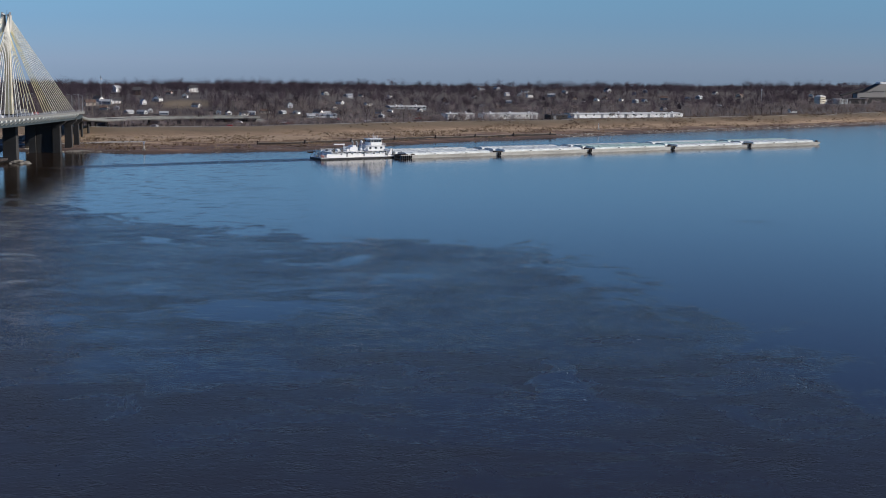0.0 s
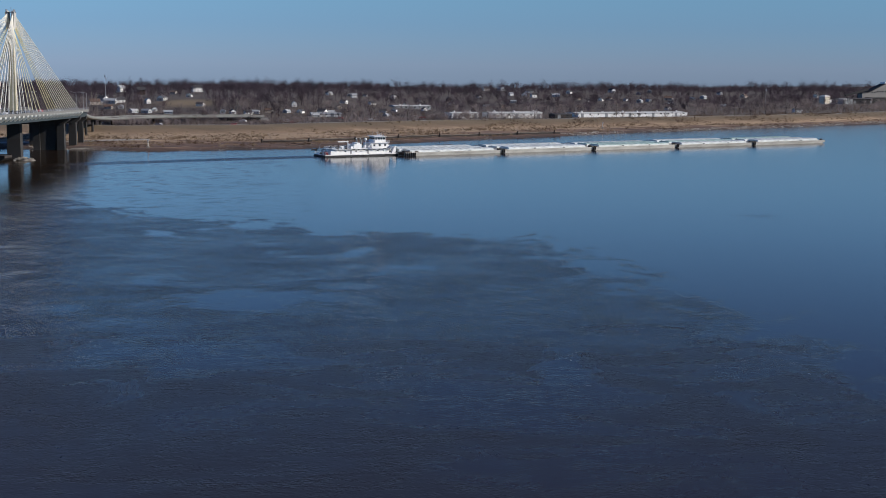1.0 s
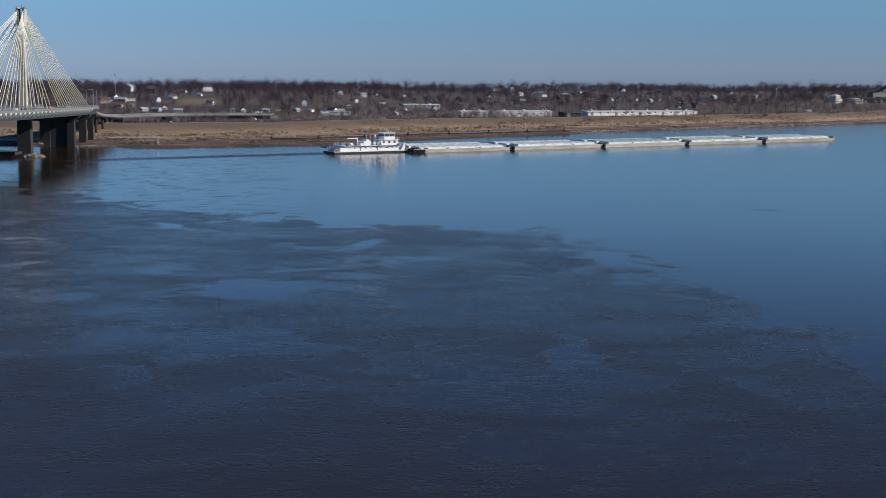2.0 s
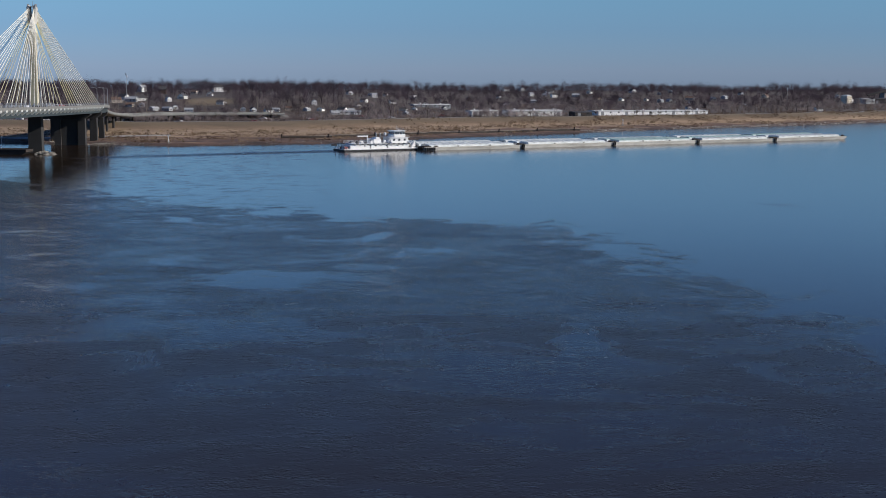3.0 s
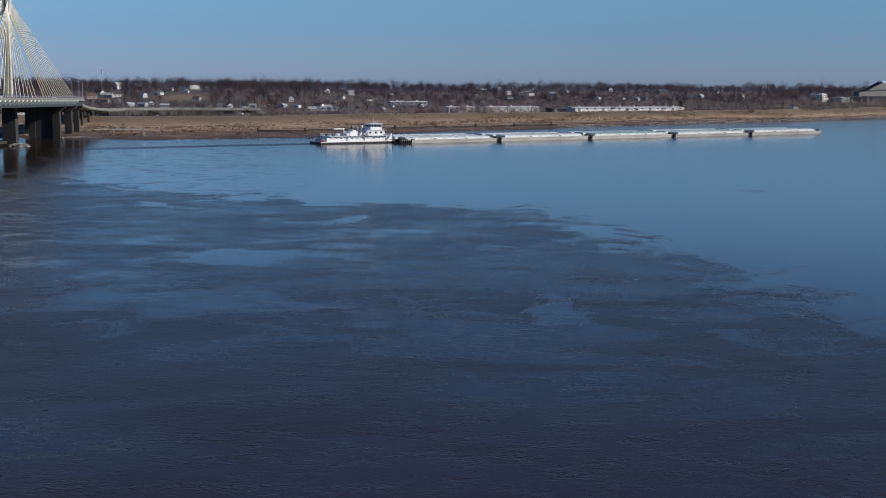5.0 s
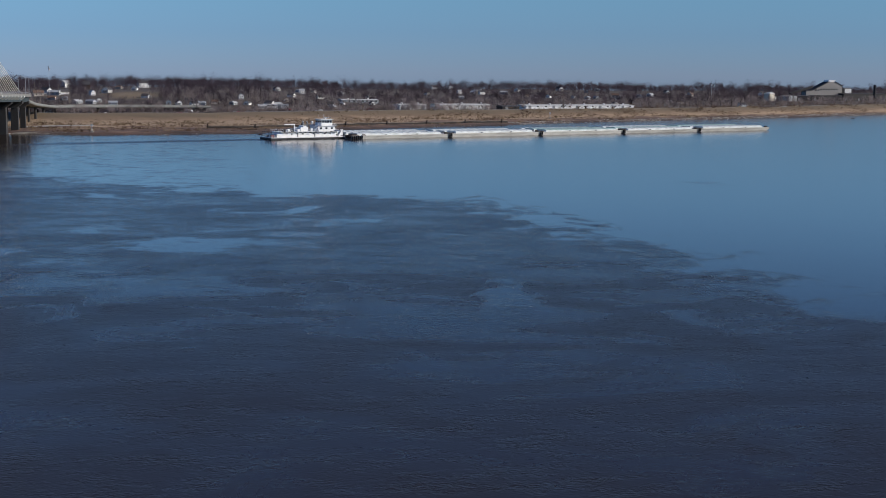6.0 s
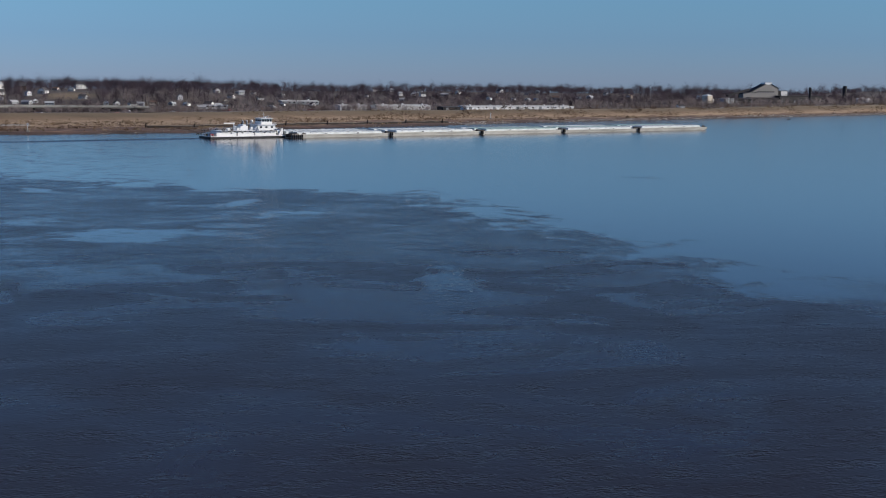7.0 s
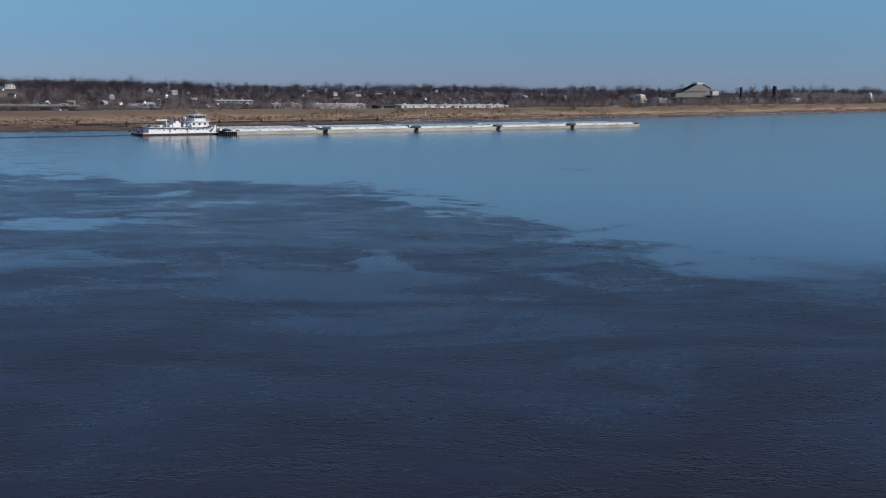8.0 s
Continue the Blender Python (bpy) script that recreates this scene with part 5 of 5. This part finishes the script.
def build_mast(x, y, top, label):
    z = float(height(x, y))
    ma = thing("mast", pose(x, y, z), label, "mast")
    part("post", rods(((0, 0, -1), (0, 0, top - z), 0.18, 0.1)), galvanised, ma)
    part("antenna", boxes(((0.25, 0, top - z - 1.0), (0.9, 0.5, 1.7))), white_paint, ma)
    part("antenna", boxes(((-0.3, 0, top - z + 0.6), (0.5, 0.5, 1.4))), steel_grey, ma)


build_mast(-236, 1005, 34.0, "tall pale mast with panel antennas on the hill")
build_mast(345, 1330, 25.0, "slender mast above bare trees")




def grove(n, u0, u1, d0, d1, s0, s1, bias=1.0, from_x=-0.42, town=0.0, screen=0.0, tall=11.0):
    """Spots for n trees, behind the shore between u0 and u1, d0 to d1 behind the levee's crest."""
    out = []
    while len(out) < n:
        u, d = rng.uniform(u0, u1), d0 + (d1 - d0) * rng.uniform(0, 1) ** bias
        if noise.noise(Vector((u * 0.012, d * 0.012, 3.0))) < rng.uniform(-0.95, -0.1):
            continue
        if screen and u > 20 and d < 210 and rng.uniform(0, 1) < screen:   # paler growth stands before the dark woods here
            continue
        if u < 130 and d < 150 and rng.uniform(0, 1) < town:      # the yards and streets of the town
            continue
        d = d + float(crest_of(u))
        x, y = u + ACROSS[0] * d, float(shore_at(u)) + ACROSS[1] * d
        if x < from_x * y - 30 or x > 0.62 * y + 30 or not free(x, y):
            continue
        z = float(height(x, y, np.float64(d)))
        size = rng.uniform(s0, s1) * (0.95 + 0.42 * noise.noise(Vector((x * 0.02, y * 0.02, 7.0))))
        if hides(x, y, z + tall * size) and rng.uniform(0, 1) < 0.84:
            continue
        out.append((x, y, z, size))
    return out


scatter("hillside_woods", wood_protos, grove(3600, -330, 900, 90, 700, 0.4, 1.08, bias=1.25, town=0.52, screen=0.75), twig_mat, "bare grey-brown winter woods on the hillside", "woods", rng)
scatter("crest_brush", shrub_protos, grove(1100, -420, 760, 500, 760, 0.9, 1.8, tall=0.0), twig_mat, "dark leafless thicket along the top of the hill", "brush", rng)
scatter("ridge_woods", far_protos, grove(350, -500, 500, 860, 1250, 0.6, 1.2), twig_mat, "distant bare winter woods on the ridge", "woods", rng)
scatter("crest_woods", far_protos, grove(1000, -420, 640, 560, 860, 0.7, 1.15), twig_mat, "dark bare winter woods along the top of the hill", "woods", rng)
scatter("far_woods", far_protos, grove(1400, 350, 3200, 300, 2400, 0.9, 1.6, from_x=0.24), twig_mat, "distant bare winter woods along the skyline", "woods", rng)
scatter("valley_trees", tree_protos, grove(1600, -300, 1300, 24, 220, 0.45, 0.9, town=0.4), pale_twig_mat, "pale bare trees and saplings behind the levee", "trees", rng)
scatter("screen_saplings", tree_protos, grove(520, -190, 125, 12, 42, 0.32, 0.6, tall=4.0), pale_twig_mat, "pale saplings in front of the warehouses", "trees", rng)
scatter("town_brush", shrub_protos, grove(3000, -330, 130, 16, 260, 0.4, 1.1, tall=2.6), twig_mat, "dark leafless hedges and scrub between the houses", "brush", rng)
scatter("levee_brush", shrub_protos, grove(2300, -300, 1600, 10, 150, 0.5, 1.3, tall=2.2), brush_mat, "low brown brush behind the levee", "brush", rng)


def bank_spots(n, u0, u1, d0, d1, s0, s1, cut=0.0):
    out = []
    while len(out) < n:
        u, d = rng.uniform(u0, u1), rng.uniform(d0, d1)
        if noise.noise(Vector((u * 0.03, d * 0.08, 9.0))) < cut + rng.uniform(-0.2, 0.2):
            continue
        x, y = u + ACROSS[0] * d, float(shore_at(u)) + ACROSS[1] * d
        out.append((x, y, float(height(x, y, np.float64(d))), rng.uniform(s0, s1)))
    return out


scatter("slope_brush", shrub_protos, bank_spots(620, -120, 340, 24, 66, 0.4, 0.85, 0.08), brush_mat, "thick red-brown scrub on the levee slope", "brush", rng)
scatter("bank_brush", shrub_protos, bank_spots(620, -230, 130, 40, 90, 0.25, 0.6, 0.06), brush_mat, "dry brown scrub on the river bank", "brush", rng)


def rock_protos():
    out = []
    for _ in range(6):
        bm = bmesh.new()
        bmesh.ops.create_icosphere(bm, subdivisions=1, radius=0.6)
        V = np.array([v.co[:] for v in bm.verts])
        bm.faces.ensure_lookup_table()
        F = np.array([[v.index for v in f.verts] for f in bm.faces])
        bm.free()
        out.append((V * rng.uniform(0.6, 1.4, (len(V), 1)) * np.array((1.3, 1, 0.6)), F))
    return out


def tuft_protos():
    out = []
    for _ in range(6):
        V, F = [], []
        for k in range(9):
            a = rng.normal(0, 0.35, 3) * (1, 1, 0)
            w = rng.normal(0, 0.25, 2)
            i = len(V)
            V.extend((a + (-0.09, 0, -0.1), a + (0.09, 0.03, -0.1), a + (w[0], w[1], rng.uniform(0.5, 1.1))))
            F.append((i, i + 1, i + 2))
        out.append((np.array(V), np.array(F)))
    return out


tufts = tuft_protos()
scatter("bank_grass", tufts, bank_spots(5000, -330, 900, 9, 110, 0.5, 1.3, 0.0), reed_mat, "dry tan grass tufts on the bank", "grass", rng)
scatter("bank_weeds", tufts, bank_spots(4500, -330, 900, 6, 80, 0.5, 1.4, 0.05), brush_mat, "brown dead weeds on the bank", "weeds", rng)
rocks = rock_protos()
scatter("riprap", rocks, bank_spots(5200, 95, 900, 1.0, 10, 0.3, 0.85, -0.3), pale_rock_mat, "pale broken riprap stones along the bank", "rocks", rng)
scatter("shore_stones", rocks, bank_spots(700, -240, 95, 0.0, 9, 0.2, 0.55, 0.0), rock_mat, "scattered stones on the muddy beach", "rocks", rng)


# ---------------------------------------------------------------- single trees, and things along the bank
def build_tree(m, seed, h, twigs, mat, label):
    r = np.random.default_rng(seed)
    V, F = bare_tree(r, h, twigs, r.uniform(0.75, 1.0), width=0.08)
    cut = len(F) - twigs
    tr = thing("bare_tree", m, label, "tree", "bare trees behind the levee")
    for name, f, mt in (("trunk", F[:cut], bark), ("crown", F[cut:], mat)):
        used, inv = np.unique(f, return_inverse=True)
        ob = mesh_of(name, V[used], inv.reshape(f.shape), mt)
        ob.parent = tr
    return tr


tree_kinds = [build_tree(pose(300 + 9 * k, 1190, float(height(300 + 9 * k, 1190))), 40 + k, 15 + 0.8 * k, 520, (twig_mat, pale_twig_mat)[k % 2],
                         ("tall dark bare tree behind the levee", "pale grey bare tree behind the levee")[k % 2]) for k in range(5)]
for k, (u_, d_) in enumerate([(262, 95), (275, 120), (290, 104), (306, 88), (318, 125), (330, 98), (344, 110), (352, 140), (240, 110), (225, 140), (130, 95), (118, 110), (60, 150), (40, 165),
                              (10, 150), (-60, 175), (-90, 190), (-140, 185), (-180, 180), (430, 110), (470, 130), (520, 120), (640, 130), (700, 150), (560, 140), (95, 100), (84, 118), (160, 150)]):
    x_, y_ = u_ + ACROSS[0] * d_, float(shore_at(u_)) + ACROSS[1] * d_
    if free(x_, y_):
        copy_thing(tree_kinds[k % 5], pose(x_, y_, float(height(x_, y_)), 0, 0, 67 * k) @ Matrix.Scale(0.55 + 0.06 * (k % 8), 4))


def build_bank_wall():
    """A low dark timber wall with posts along the beach."""
    bw = thing("bank_wall", pose(0, 0, 0), "long low dark timber bank wall with posts", "wall")
    us = np.arange(-78, 98, 4.0)
    P = []
    for u in us:
        back = float(np.interp(u, (-78, 20, 98), (34, 22, 7)))
        x, y = u + ACROSS[0] * back, float(shore_at(u)) + ACROSS[1] * back
        P.append(Vector((x, y, float(height(x, y)) - 0.4)))
    for a, b in zip(P, P[1:]):
        bm = bmesh.new()
        t = (b - a).normalized()
        n = Vector((-t.y, t.x, 0)) * 0.2
        lo, hi = Vector((0, 0, -0.3)), Vector((0, 0, 1.5))
        vs = [bm.verts.new(p) for p in (a - n + lo, b - n + lo, b + n + lo, a + n + lo, a - n + hi, b - n + hi, b + n + hi, a + n + hi)]
        for f in ((3, 2, 1, 0), (4, 5, 6, 7), (0, 1, 5, 4), (1, 2, 6, 5), (2, 3, 7, 6), (3, 0, 4, 7)):
            bm.faces.new([vs[k] for k in f])
        part("plank_panel", bm, wood_dark, bw)
        # paler cap added so that the wall's top edge looks sunlit
        cap = Vector((0, 0, 1.504))
        part("sunlit_cap", rods((a + cap, b + cap, 0.24, None, 6)), pole_wood, bw, "pale grey board added as the wall's sunlit top edge")
    for p in P[::6]:
        part("post", rods(((p.x + 0.3, p.y - 0.4, p.z - 0.6), (p.x + 0.3, p.y - 0.4, p.z + 2.6), 0.4, None, 8)), wood_dark, bw, "stout dark mooring post")


build_bank_wall()


def build_log(x, y, l, turn):
    lo = thing("drift_log", pose(x, y, 0.05, 0, 0, turn), "dark half-sunken drift log", "log", "drift logs")
    part("stem", rods(((-l / 2, 0, 0), (l / 2, 0, 0.25), 0.42, 0.25, 8)), wood_dark, lo)
    part("root", rods(((-l / 2, 0, 0.1), (-l / 2 - 0.7, 0.4, 0.8), 0.22, 0.05), ((-l / 2, 0, 0.1), (-l / 2 - 0.7, -0.4, 0.5), 0.2, 0.05)), wood_dark, lo)


build_log(14, 752, 9.0, 30)
build_log(-56, 702, 3.0, 10)
build_log(392, 1060, 3.0, 20)


def build_marker(x, y):
    z = float(height(x, y))
    mk = thing("channel_marker", pose(x, y, z), "white marker post on a pale stone footing", "marker")
    part("post", rods(((0, 0, -0.5), (0, 0, 4.2), 0.16)), white_paint, mk)
    part("board", boxes(((0, -0.12, 3.7), (0.9, 0.1, 0.9))), white_paint, mk)
    bm = bmesh.new()
    add_box(bm, (0, 0, 0.3), (2.2, 1.8, 1.0), (0.5, 0.5))
    part("footing", bm, stone, mk)


build_marker(-141, 690)
build_marker(128, 935)


def pile(name, cx, cy, rx, ry, top, n, label):
    """A heap of loose stones round a pier or along the bank."""
    spots = []
    for _ in range(n):
        t, r = rng.uniform(0, 6.283), rng.uniform(0, 1) ** 0.5
        spots.append((cx + rx * r * math.cos(t), cy + ry * r * math.sin(t), top * (1 - r * r) - 0.1, rng.uniform(0.6, 1.4)))
    scatter(name, rocks, spots, rock_mat, label, "rocks", rng)


pile("pier_stones", -181, 609, 5.0, 4.0, 1.3, 70, "heap of pale stones at the pylon foot")
pile("landing_stones", -171, 690, 13.0, 4.0, 0.7, 120, "pale stone spit beside the bridge pier")


def build_strip(name, label, category, path, w, lift, mat):
    """A narrow ribbon laid over the ground."""
    bm = bmesh.new()
    P = [Vector((*p, 0)) for p in path]
    pts = [P[i].lerp(P[i + 1], k / 10) for i in range(len(P) - 1) for k in range(10)] + [P[-1]]
    rows = []
    for k, p in enumerate(pts):
        t = (pts[min(k + 1, len(pts) - 1)] - pts[max(k - 1, 0)]).normalized()
        n = Vector((-t.y, t.x, 0))
        row = []
        for j in range(-2, 3):
            q = p + n * w * j / 4
            row.append(bm.verts.new((q.x, q.y, float(height(q.x, q.y)) + lift)))
        rows.append(row)
    for a, b in zip(rows, rows[1:]):
        for j in range(4):
            bm.faces.new((a[j], a[j + 1], b[j + 1], b[j]))
    ob = part(name, bm, mat, None, label)
    tagged(ob, category=category, kind="structure")


gravel = material("gravel", (0.34, 0.32, 0.29), 0.95, vary=0.25, scale=0.3, fine=3.0)
build_strip("road", "grey gravel river road along the bank", "road", [(-420, 690), (-300, 712), (-235, 716), (-150, 740)], 9.0, 0.12, gravel)
crest_path = []
for u_ in range(-320, 1200, 60):
    d_ = float(crest_of(u_))
    crest_path.append((u_ + ACROSS[0] * d_, float(shore_at(u_)) + ACROSS[1] * d_))
build_strip("road_2", "pale gravel track along the levee's crest", "track", crest_path, 3.0, 0.10, gravel)


def build_bush(x, y, h):
    """A dense dark round bush."""
    r = np.random.default_rng(int(x))
    V, F = bare_tree(r, h, 900, 1.5, width=0.09)
    bu = thing("bush", pose(x, y, float(height(x, y))), "dense dark round bush in front of the warehouse", "bush", "bushes by the warehouse")
    cut = len(F) - 900
    for name, f, mt in (("stem", F[:cut], bark), ("crown", F[cut:], dark_bush_mat)):
        used, inv = np.unique(f, return_inverse=True)
        mesh_of(name, V[used], inv.reshape(f.shape), mt).parent = bu


dark_bush_mat = wood_cover("dark_bush", (0.010, 0.009, 0.008), (0.04, 0.033, 0.026), 0.3)
for bx_, by_, bh_ in ((159, 1080, 5.2), (172, 1086, 3.2), (179, 1089, 3.6), (203, 1100, 4.2), (124, 1064, 4.0)):
    build_bush(bx_, by_, bh_)
